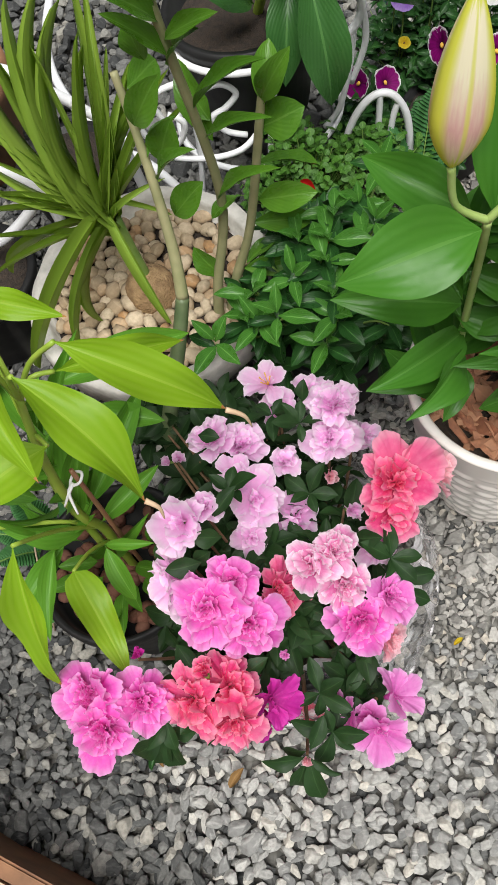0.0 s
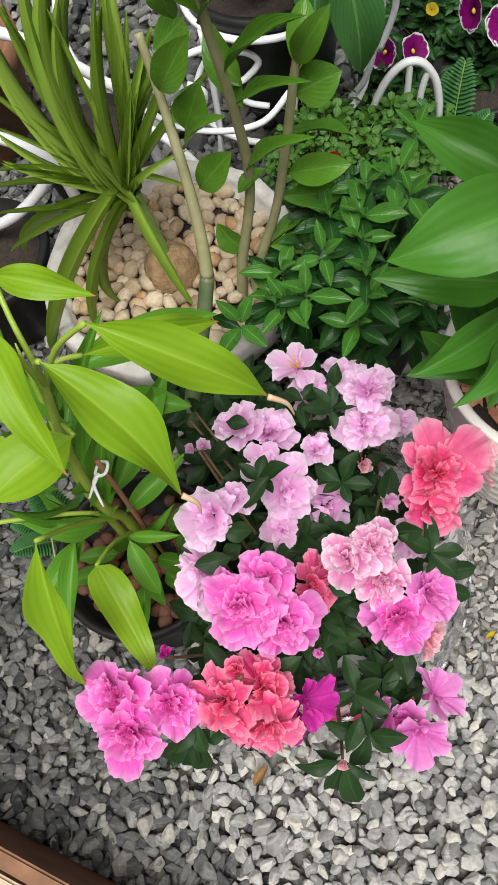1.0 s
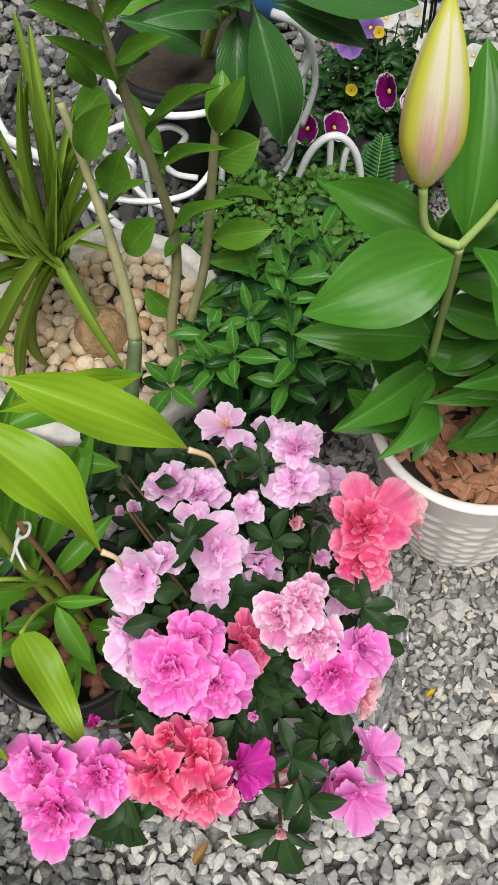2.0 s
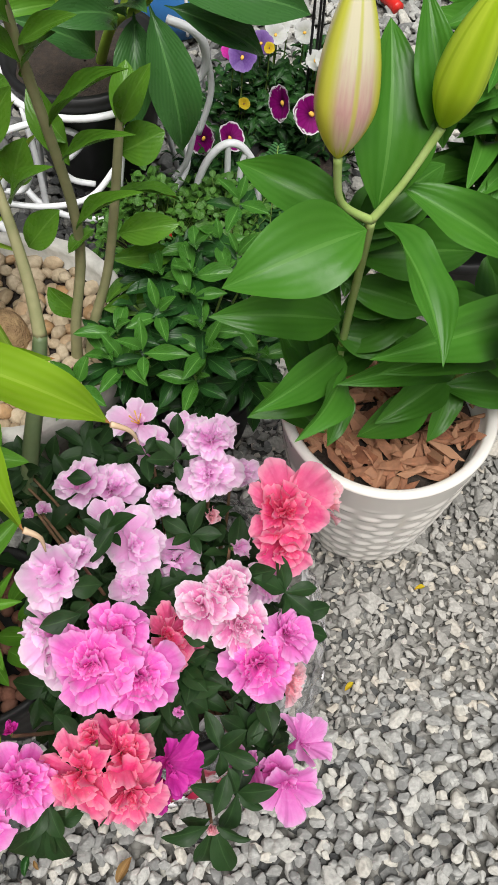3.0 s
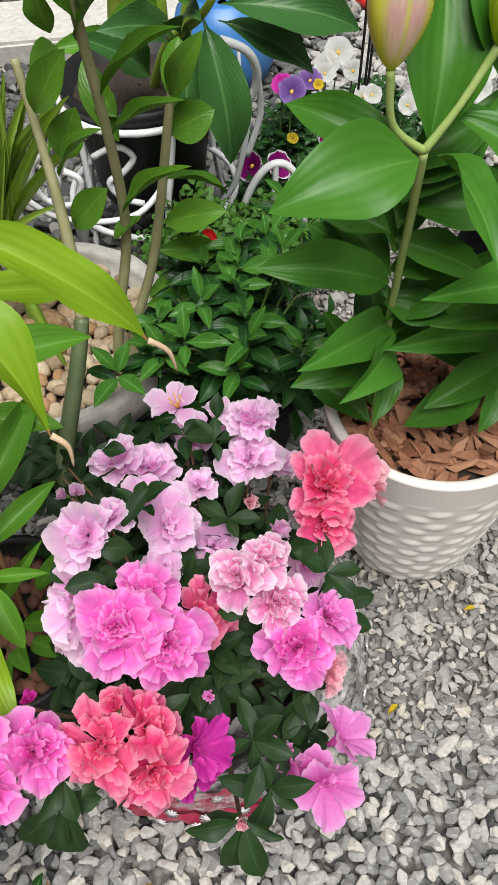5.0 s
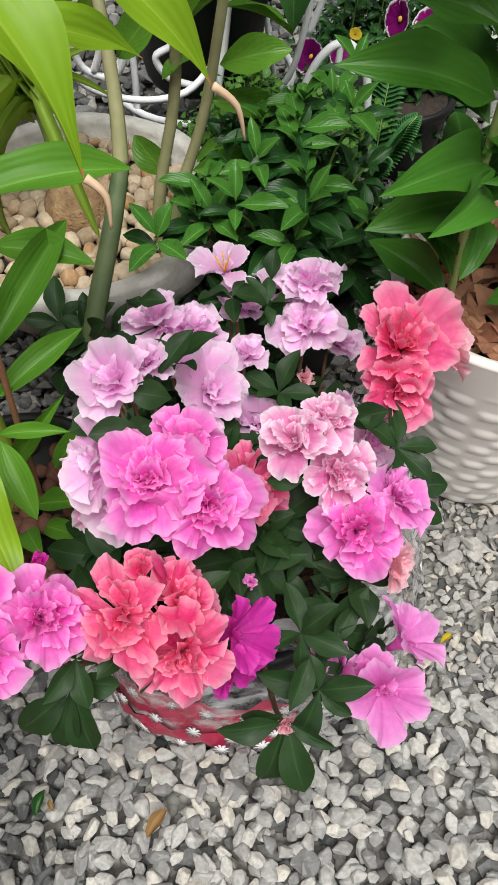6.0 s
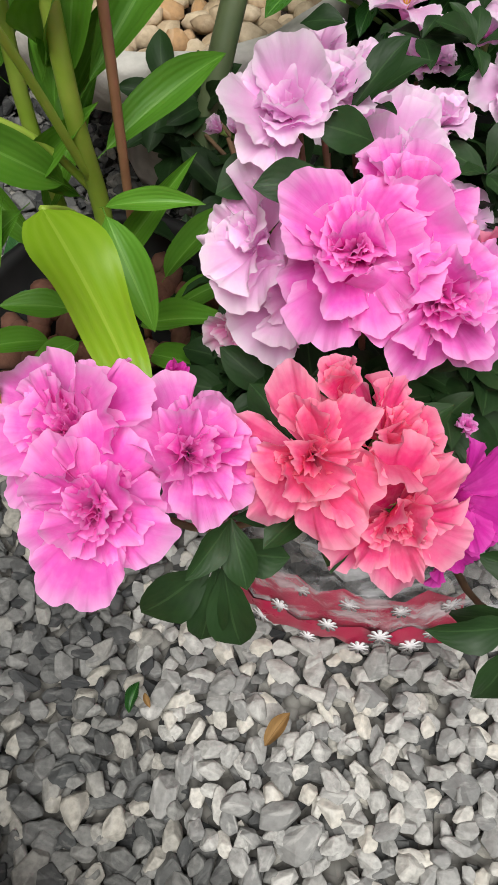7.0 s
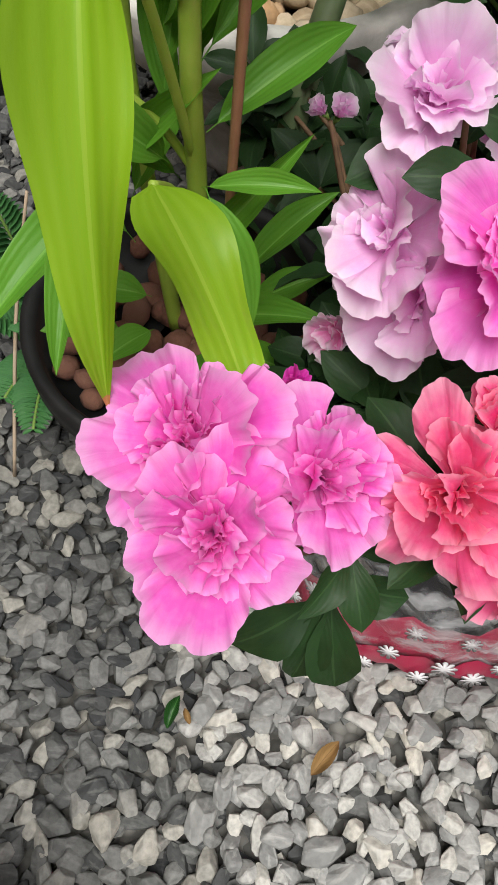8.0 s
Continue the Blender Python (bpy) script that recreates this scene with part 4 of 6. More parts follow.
def build_lily():
    plant = thing("lily", "tall lily with glossy dark green leaves and closed pale buds", "lily plant", (0.178, 0.548, 0.255))
    r = random.Random(31)
    leaf = [mesh_of("leaf", *leaf_shape(0.42, 0.9, 0.22, 0.10, 0.06, 0.05, s, 14, 6, 0.03), LILY_LEAF) for s in range(6)]

    def stalk(points, radii, label=""):
        piece("stem", tube("stem", points, radii, LILY_STEM, 10, 6), Matrix.Identity(4), plant, label)

    fork, bud1, bud2 = (0.181, 0.527, 0.631), (0.150, 0.523, 0.694), (0.224, 0.540, 0.694)
    stalk(((0.190, 0.575, 0.255), (0.183, 0.562, 0.36), (0.184, 0.553, 0.484), (0.184, 0.541, 0.57), fork), (0.004, 0.0038, 0.0036, 0.0034, 0.0036))
    stalk((fork, (0.156, 0.524, 0.655), bud1), (0.0034, 0.0027, 0.0032))
    stalk((fork, (0.202, 0.531, 0.660), bud2), (0.0034, 0.0027, 0.0032))
    lily_bud(plant, bud1, (0.160, 0.550, 0.800), 0.0195, BUD_PALE, "cream bud with a rosy blush", 0.4)
    lily_bud(plant, bud2, (0.243, 0.540, 0.792), 0.0160, BUD_GREEN, "yellow-green closed bud", 1.0)
    fork2, bud3 = (0.318, 0.494, 0.575), (0.296, 0.492, 0.620)
    stalk(((0.320, 0.590, 0.255), (0.332, 0.575, 0.36), (0.330, 0.535, 0.47), fork2), (0.004, 0.0038, 0.0034, 0.0034))
    stalk((fork2, (0.302, 0.492, 0.590), bud3), (0.0036, 0.0032, 0.004))
    stalk((fork2, (0.350, 0.500, 0.605), (0.385, 0.510, 0.625)), (0.0036, 0.0032, 0.004))
    lily_bud(plant, bud3, (0.345, 0.520, 0.725), 0.0185, BUD_ROSY, "rosy closed bud", 2.0)
    lily_bud(plant, (0.385, 0.510, 0.625), (0.430, 0.530, 0.720), 0.018, BUD_GREEN, "green closed bud", 0.3)
    # base, tip, width, face of the leaves on each stem
    first = (
        ((0.176, 0.520, 0.630), (0.068, 0.492, 0.622), 0.062, (0.1, -0.6, 0.8)),
        ((0.178, 0.553, 0.490), (0.063, 0.544, 0.530), 0.045, (0.0, -0.6, 0.9)),
        ((0.184, 0.558, 0.435), (0.092, 0.485, 0.468), 0.040, (0.2, -0.6, 0.8)),
        ((0.180, 0.555, 0.405), (0.089, 0.513, 0.416), 0.044, (0.2, -0.6, 0.8)),
        ((0.183, 0.545, 0.425), (0.124, 0.460, 0.450), 0.032, (0.4, -0.6, 0.7)),
        ((0.184, 0.545, 0.400), (0.162, 0.490, 0.380), 0.028, (0.3, -0.7, 0.6)),
        ((0.192, 0.530, 0.625), (0.208, 0.412, 0.607), 0.036, (0.3, -0.4, 0.9)),
        ((0.200, 0.540, 0.650), (0.300, 0.500, 0.590), 0.036, (-0.2, -0.5, 0.9)),
        ((0.186, 0.532, 0.632), (0.205, 0.610, 0.730), 0.055, (0.0, -0.9, 0.5)),
        ((0.176, 0.556, 0.606), (0.094, 0.600, 0.634), 0.042, (-0.1, -0.6, 0.8)),
        ((0.180, 0.560, 0.561), (0.292, 0.560, 0.548), 0.048, (0.0, -0.6, 0.8)),
        ((0.178, 0.560, 0.530), (0.258, 0.545, 0.493), 0.036, (0.0, -0.6, 0.8)),
        ((0.178, 0.560, 0.497), (0.250, 0.560, 0.512), 0.036, (0.0, -0.6, 0.8)),
        ((0.176, 0.560, 0.462), (0.237, 0.545, 0.446), 0.034, (0.0, -0.6, 0.8)),
        ((0.178, 0.556, 0.585), (0.262, 0.600, 0.600), 0.040, (0.0, -0.6, 0.8)),
        ((0.174, 0.556, 0.540), (0.118, 0.600, 0.545), 0.034, (0.0, -0.6, 0.8)),
        ((0.232, 0.548, 0.670), (0.220, 0.600, 0.755), 0.032, (-0.2, -0.9, 0.4)),
    )
    second = (
        ((0.330, 0.530, 0.490), (0.178, 0.458, 0.561), 0.050, (0.0, -0.6, 0.8)),
        ((0.330, 0.540, 0.450), (0.195, 0.475, 0.515), 0.044, (0.0, -0.6, 0.9)),
        ((0.318, 0.570, 0.390), (0.172, 0.508, 0.458), 0.042, (0.0, -0.6, 0.9)),
        ((0.318, 0.578, 0.345), (0.225, 0.530, 0.340), 0.042, (0.0, -0.5, 0.9)),
        ((0.318, 0.578, 0.335), (0.283, 0.520, 0.305), 0.034, (0.2, -0.6, 0.7)),
        ((0.296, 0.560, 0.333), (0.210, 0.540, 0.304), 0.044, (0.0, -0.6, 0.8)),
        ((0.298, 0.562, 0.345), (0.419, 0.550, 0.312), 0.040, (0.0, -0.5, 0.9)),
        ((0.330, 0.570, 0.380), (0.430, 0.510, 0.390), 0.042, (0.0, -0.5, 0.9)),
        ((0.330, 0.550, 0.430), (0.440, 0.510, 0.455), 0.040, (0.0, -0.5, 0.9)),
        ((0.318, 0.494, 0.575), (0.282, 0.440, 0.530), 0.060, (0.0, -0.7, 0.7)),
        ((0.320, 0.496, 0.575), (0.400, 0.450, 0.575), 0.050, (0.1, -0.5, 0.9)),
        ((0.318, 0.498, 0.575), (0.310, 0.580, 0.660), 0.045, (0.0, -0.8, 0.5)),
    )
    for b, t, w, face in first + second:
        piece("leaf", leaf[r.randrange(6)], pose_leaf(b, t, w, face), plant)
    for k in range(26):
        # leaves all round the two stems
        s = 0.30 + 0.32 * (k // 2) / 13
        w = k * 2.4 + r.uniform(-0.3, 0.3)
        if k % 2:
            c = Vector((0.178, 0.552, s + 0.0))
            w = 0.2 + (w % 2.6) * 0.9
        else:
            c = Vector((0.330, 0.590 - 0.30 * (s - 0.3), min(s, 0.55)))
            w = -0.4 + (w % 3.4)
        t = c + Vector((math.cos(w), math.sin(w), r.uniform(-0.1, 0.35))) * r.uniform(0.085, 0.12)
        piece("leaf", leaf[r.randrange(6)], pose_leaf(c, t, r.uniform(0.034, 0.048), (0, -0.5, 0.9)), plant)


build_lily_pot()
build_lily()


# ---- bowl with the cane plant and the strap-leaved plant ----
BOWL = Vector((-0.189, 0.811, 0.0))


def build_bowl():
    bowl = thing("planter_bowl", "round pale concrete bowl filled with cream river pebbles", "planter bowl", BOWL)
    prof = [(0.080, 0.004), (0.084, 0.02), (0.078, 0.06), (0.095, 0.11), (0.130, 0.15), (0.158, 0.175), (0.166, 0.185), (0.172, 0.190), (0.173, 0.230), (0.170, 0.236), (0.154, 0.236), (0.150, 0.230), (0.147, 0.205), (0.02, 0.200)]
    piece("body", lathe("body", prof, CONCRETE, 96, lambda w, i, n: 0.0015 * math.sin(7 * w + i) + 0.001 * math.sin(17 * w)), Matrix.Translation(BOWL), bowl)
    piece("soil", lathe("soil", [(0.1475, 0.204), (0.14, 0.207), (0.07, 0.208), (0.002, 0.209)], SOIL, 48), Matrix.Translation(BOWL), bowl)
    r = random.Random(12)
    shapes = [mesh_of("pebble", *round_shape(s, 0.6 + 0.04 * (s % 4)), PEBBLE) for s in range(8)]
    placed = []
    for k in range(5000):
        w, d = r.uniform(0, 6.28), 0.142 * math.sqrt(r.random())
        x, y, size = BOWL.x + d * math.cos(w), BOWL.y + d * math.sin(w), r.uniform(0.0100, 0.0165)
        if all((x - a) ** 2 + (y - b) ** 2 > (0.57 * (size + c)) ** 2 for a, b, c in placed):
            placed.append((x, y, size))
            piece("pebble", shapes[r.randrange(8)], turned(x, y, 0.210 + r.uniform(0, 0.012), size, r, 0.35), bowl)


def build_zz():
    plant = thing("zz_plant", "upright plant with three grey-green canes and glossy oval leaflets", "house plant", (-0.09, 0.755, 0.205))
    r = random.Random(44)
    leaf = [mesh_of("leaflet", *leaf_shape(0.5, 0.72, 0.2, 0.07, 0.03, 0.03, s, 10, 4, 0.02), ZZ_LEAF) for s in range(5)]
    # the first cane comes up in front of the bowl and leans back over it, dark green below
    piece("cane", tube("cane", ((-0.180, 0.565, 0.0), (-0.164, 0.578, 0.16), (-0.157, 0.590, 0.226), (-0.125, 0.655, 0.315), (-0.111, 0.687, 0.360)), (0.011, 0.011, 0.0105, 0.009, 0.0078), GREEN_CANE, 10, 6), Matrix.Identity(4), plant, "dark green lower cane")
    canes = (
        ((-0.111, 0.687, 0.360), (-0.110, 0.712, 0.410), (-0.114, 0.740, 0.475), (-0.122, 0.770, 0.540), (-0.129, 0.790, 0.590)),
        ((-0.096, 0.755, 0.205), (-0.084, 0.765, 0.28), (-0.055, 0.780, 0.420), (-0.061, 0.727, 0.70), (-0.055, 0.690, 0.88)),
        ((-0.080, 0.765, 0.205), (-0.062, 0.775, 0.27), (-0.030, 0.782, 0.360), (0.006, 0.775, 0.535), (0.011, 0.772, 0.570)),
    )
    for i, pts in enumerate(canes):
        piece("cane", tube("cane", pts, (0.0078, 0.0066, 0.0056, 0.0046, (0.0042, 0.003, 0.0012)[i]), ZZ_STEM, 10, 6), Matrix.Identity(4), plant)
    # base, tip, width of each leaflet, lower and upper ones
    low = (
        ((-0.010, 0.786, 0.452), (0.061, 0.816, 0.408), 0.022),
        ((-0.014, 0.786, 0.398), (0.054, 0.766, 0.420), 0.035),
        ((-0.028, 0.786, 0.361), (0.046, 0.806, 0.334), 0.030),
        ((-0.049, 0.776, 0.288), (0.039, 0.786, 0.300), 0.033),
        ((-0.105, 0.731, 0.503), (-0.054, 0.701, 0.568), 0.017),
        ((-0.106, 0.751, 0.427), (-0.065, 0.751, 0.471), 0.035),
        ((-0.075, 0.766, 0.290), (-0.107, 0.786, 0.327), 0.031),
        ((-0.044, 0.776, 0.297), (-0.003, 0.806, 0.303), 0.023),
        ((-0.114, 0.751, 0.515), (-0.080, 0.781, 0.538), 0.019),
        ((-0.038, 0.786, 0.408), (-0.070, 0.766, 0.397), 0.022),
    )
    high = (
        ((-0.116, 0.751, 0.558), (-0.076, 0.741, 0.618), 0.033),
        ((-0.113, 0.761, 0.593), (-0.087, 0.801, 0.589), 0.032),
        ((-0.054, 0.751, 0.568), (0.023, 0.716, 0.643), 0.016),
        ((-0.051, 0.756, 0.526), (0.021, 0.716, 0.579), 0.014),
        ((-0.055, 0.761, 0.433), (0.020, 0.726, 0.507), 0.017),
        ((0.003, 0.781, 0.508), (0.050, 0.776, 0.530), 0.042),
        ((-0.046, 0.766, 0.512), (-0.070, 0.816, 0.574), 0.030),
        ((-0.102, 0.751, 0.509), (-0.079, 0.751, 0.560), 0.035),
        ((-0.064, 0.751, 0.618), (-0.028, 0.716, 0.678), 0.023),
        ((0.009, 0.771, 0.551), (0.042, 0.756, 0.617), 0.026),
        ((0.010, 0.771, 0.545), (0.023, 0.806, 0.590), 0.028),
        ((-0.086, 0.751, 0.628), (-0.091, 0.751, 0.668), 0.026),
        ((-0.044, 0.766, 0.538), (-0.060, 0.796, 0.549), 0.023),
    )
    for k in range(12):
        # narrow pairs along the upper second cane
        c = Vector((-0.060, 0.735, 0.64)).lerp(Vector((-0.056, 0.694, 0.86)), k / 11)
        side = 1 if k % 2 else -1
        d = Vector((0.75 * side + 0.25, r.uniform(-0.5, 0.2), r.uniform(0.6, 0.9))).normalized()
        piece("leaflet", leaf[k % 5], pose_leaf(c, c + d * r.uniform(0.060, 0.080), r.uniform(0.017, 0.024), (-0.5 * side, -0.5, 0.7)), plant)
    for i, (b, t, w) in enumerate(low + high):
        slim = w < 0.025
        face = Vector((r.uniform(-0.5, 0.3), -0.75, 0.65 + r.uniform(-0.2, 0.2))) if not slim else Vector((-0.5, -0.2, 0.9))
        piece("leaflet", leaf[i % 5], pose_leaf(b, t, w, face), plant)


def build_strap_plant():
    plant = thing("strap_leaf_plant", "tuft of long narrow bright green leaves over a round tan caudex", "house plant", (-0.168, 0.772, 0.228))
    v, f, u = round_shape(5, 0.95, 0.06, 14, 20)
    piece("caudex", mesh_of("caudex", v, f, None, BULB_SKIN), Matrix.Translation((-0.186, 0.806, 0.225)) @ Matrix.Diagonal((0.038, 0.042, 0.036, 1)), plant, "rough round tan caudex")
    r = random.Random(9)
    heart = Vector((-0.206, 0.828, 0.350))
    piece("stem", tube("stem", ((-0.190, 0.808, 0.24), (-0.198, 0.818, 0.30), heart), (0.010, 0.009, 0.010), GREEN_STEM, 10, 4), Matrix.Identity(4), plant)
    strap = [mesh_of("leaf", *leaf_shape(0.30, 0.45, 0.30, 0.06 + 0.04 * s, 0.0, 0.05 * s, s, 20, 2), STRAP_LEAF) for s in range(4)]
    # tip and width of each leaf: the upright fan and the arching ones
    fan = (
        ((-0.311, 0.950, 0.520), 0.012),
        ((-0.323, 0.930, 0.509), 0.009),
        ((-0.274, 0.950, 0.542), 0.016),
        ((-0.255, 0.970, 0.538), 0.014),
        ((-0.211, 1.000, 0.524), 0.016),
        ((-0.189, 0.970, 0.528), 0.018),
        ((-0.178, 0.930, 0.488), 0.011),
        ((-0.241, 0.980, 0.515), 0.010),
        ((-0.249, 0.920, 0.507), 0.010),
        ((-0.296, 0.930, 0.513), 0.009),
    )
    arching = (
        ((-0.342, 0.860, 0.446), 0.007),
        ((-0.362, 0.840, 0.408), 0.008),
        ((-0.366, 0.800, 0.371), 0.007),
        ((-0.368, 0.780, 0.327), 0.008),
        ((-0.371, 0.820, 0.398), 0.007),
        ((-0.133, 0.830, 0.404), 0.010),
        ((-0.149, 0.880, 0.459), 0.006),
        ((-0.129, 0.820, 0.352), 0.008),
        ((-0.291, 0.860, 0.381), 0.019),
        ((-0.388, 0.820, 0.279), 0.008),
        ((-0.313, 0.800, 0.343), 0.009),
        ((-0.357, 0.706, 0.200), 0.017),
        ((-0.289, 0.714, 0.232), 0.010),
        ((-0.266, 0.750, 0.228), 0.008),
        ((-0.156, 0.740, 0.232), 0.015),
    )
    for i, (t, w) in enumerate(fan + arching):
        tip, upright = Vector(t), i < len(fan)
        root = heart + Vector((r.uniform(-0.012, 0.012), r.uniform(-0.008, 0.012), r.uniform(-0.03, 0.02)))
        if upright:
            tip = root + (tip - root) * 1.12
        elif tip.z < 0.25:
            root = heart + Vector((0, -0.01, r.uniform(-0.02, 0.03)))
        face = (r.uniform(-0.5, 0.5), -0.9, 0.5) if upright else (r.uniform(-0.2, 0.2), -0.45, 0.9)
        piece("leaf", strap[i % 4], pose_leaf(root, tip, w * 0.95, face), plant)
    for k in range(16):
        # thinner leaves between them
        w = 0.5 + 2.9 * k / 15 + r.uniform(-0.1, 0.1)
        tip = heart + Vector((0.14 * math.cos(w), 0.10 * math.sin(w) + 0.02, 0.06 + 0.10 * math.sin(w) + r.uniform(-0.03, 0.05)))
        piece("leaf", strap[k % 4], pose_leaf(heart + Vector((0, 0, r.uniform(-0.02, 0.02))), tip, r.uniform(0.007, 0.011), (r.uniform(-0.4, 0.4), -0.7, 0.7)), plant)


build_bowl()
build_zz()
build_strap_plant()


# ---- lime-leaved plant ----
def build_lime_plant():
    at = Vector((-0.222, 0.425, 0.0))
    pot = thing("nursery_pot", "dark grey plastic pot topped with brown clay balls", "flower pot", at)
    piece("body", lathe("body", [(0.072, 0.005), (0.076, 0.01), (0.096, 0.175), (0.102, 0.178), (0.102, 0.20), (0.096, 0.202), (0.092, 0.195), (0.090, 0.165), (0.02, 0.163)], BLACK_PLASTIC, 48), Matrix.Translation(at), pot)
    r = random.Random(15)
    balls = [mesh_of("clay_ball", *round_shape(20 + s, 0.85, 0.05), CLAY_BALL) for s in range(4)]
    for k in range(95):
        w, d = r.uniform(0, 6.28), 0.083 * math.sqrt(r.random())
        piece("clay_ball", balls[k % 4], turned(at.x + d * math.cos(w), at.y + d * math.sin(w), 0.172 + r.uniform(0, 0.008), r.uniform(0.008, 0.013), r), pot)
    plant = thing("lime_dracaena", "cane plant with broad arching lime-green leaves", "house plant", (-0.218, 0.425, 0.175))
    node = (-0.206, 0.430, 0.31)
    piece("cane", tube("cane", ((-0.210, 0.428, 0.17), (-0.208, 0.429, 0.24), node, (-0.202, 0.414, 0.39), (-0.194, 0.418, 0.50), (-0.178, 0.430, 0.605)), (0.0052, 0.005, 0.0055, 0.0048, 0.0044, 0.0034), LIME_STEM, 10, 5), Matrix.Identity(4), plant)
    piece("cane", tube("cane", (node, (-0.232, 0.418, 0.365), (-0.29, 0.398, 0.41), (-0.36, 0.385, 0.42)), (0.0024, 0.0024, 0.0024, 0.0022), LIME_STEM, 10, 5), Matrix.Identity(4), plant)
    piece("cane", tube("cane", ((-0.228, 0.432, 0.17), (-0.234, 0.442, 0.26), (-0.240, 0.455, 0.36), (-0.235, 0.48, 0.46), (-0.230, 0.50, 0.55)), (0.005, 0.0048, 0.0045, 0.0034, 0.0008), LIME_STEM, 10, 5), Matrix.Identity(4), plant)
    broad = [mesh_of("leaf", *leaf_shape(w0, 1.1, 0.16, a, 0.05, d, s, 22, 8, 0.03), LIME_LEAF) for s, (a, d, w0) in enumerate(((0.10, 0.02, 0.40), (0.11, 0.02, 0.38), (0.06, 0.03, 0.40), (0.08, 0.02, 0.44)))]
    broad.append(mesh_of("leaf", *leaf_shape(0.32, 0.60, 0.06, 0.06, 0.05, 0.02, 5, 22, 8, 0.0), LIME_LEAF))
    green = [mesh_of("leaf", *leaf_shape(0.45, 0.8, 0.2, 0.08, 0.03, 0.04, s, 14, 4, 0.08), DRAGON_LEAF) for s in range(3)]
    # the broad leaves: shape, base, tip, width, face, and where its leaf stalk starts
    for i, b, t, w, face, stalk in (
        (0, (-0.118, 0.422, 0.685), (-0.018, 0.410, 0.592), 0.036, (0.5, -0.45, 0.75), (-0.178, 0.430, 0.60)),
        (1, (-0.147, 0.401, 0.680), (-0.077, 0.342, 0.590), 0.040, (0.5, -0.1, 0.85), (-0.178, 0.430, 0.60)),
        (1, (-0.200, 0.449, 0.655), (-0.152, 0.354, 0.610), 0.032, (-0.1, -0.2, 0.95), (-0.180, 0.432, 0.59)),
        (2, (-0.214, 0.345, 0.508), (-0.214, 0.249, 0.372), 0.032, (-0.05, -0.3, 1), (-0.206, 0.428, 0.318)),
        (4, (-0.214, 0.364, 0.366), (-0.163, 0.268, 0.334), 0.037, (0.45, -0.15, 0.86), (-0.209, 0.428, 0.270)),
        (3, (-0.163, 0.401, 0.575), (-0.226, 0.353, 0.575), 0.050, (0.0, -0.3, 1), (-0.186, 0.425, 0.54)),
        (2, (-0.200, 0.489, 0.655), (-0.128, 0.470, 0.645), 0.024, (0.0, -0.5, 0.9), (-0.18, 0.435, 0.60)),
        (2, (-0.235, 0.440, 0.47), (-0.310, 0.415, 0.46), 0.050, (0.0, -0.3, 1), (-0.225, 0.46, 0.45)),
        (2, (-0.146, 0.443, 0.615), (-0.057, 0.494, 0.565), 0.026, (0.1, -0.5, 0.9), (-0.178, 0.430, 0.60)),
    ):
        blade = piece("leaf", broad[i], pose_leaf(b, t, w, face), plant, "lime-green arching leaf")
        mid = (Vector(b) + Vector(stalk)) / 2 + Vector((0, 0, 0.012))
        piece("leaf_stalk", tube("leaf_stalk", (stalk, mid, b), (0.0026, 0.0022, 0.0020), LIME_STEM, 7, 4), Matrix.Identity(4), blade)
    # dried ends of the two longest leaves
    for b, t in (((-0.019, 0.410, 0.593), (-0.004, 0.410, 0.562)), ((-0.078, 0.343, 0.591), (-0.070, 0.338, 0.566))):
        piece("leaf_tip", tube("leaf_tip", (b, (Vector(b) + Vector(t)) / 2 + Vector((0.004, 0, 0.004)), t), (0.0024, 0.0018, 0.0005), DRY_TIP, 6, 4), Matrix.Identity(4), plant, "dried pale brown leaf end")
    inner = (
        (0, (-0.198, 0.420, 0.345), (-0.130, 0.472, 0.368), 0.022, (0.1, -0.5, 0.9)),
        (1, (-0.198, 0.405, 0.325), (-0.172, 0.352, 0.285), 0.024, (0.2, -0.6, 0.7)),
        (2, (-0.200, 0.405, 0.325), (-0.142, 0.400, 0.332), 0.013, (0.0, -0.4, 0.9)),
        (0, (-0.200, 0.420, 0.380), (-0.137, 0.542, 0.417), 0.028, (0.2, -0.6, 0.7)),
        (2, (-0.202, 0.416, 0.390), (-0.180, 0.450, 0.470), 0.020, (0.0, -0.9, 0.3)),
        (0, (-0.235, 0.540, 0.43), (-0.088, 0.598, 0.420), 0.040, (0.0, -0.4, 0.9)),
        (1, (-0.200, 0.520, 0.41), (-0.117, 0.507, 0.400), 0.028, (0.2, -0.4, 0.9)),
        (2, (-0.218, 0.430, 0.36), (-0.200, 0.520, 0.450), 0.028, (0.0, -0.8, 0.4)),
        (0, (-0.220, 0.435, 0.38), (-0.180, 0.480, 0.460), 0.026, (0.2, -0.8, 0.4)),
    )
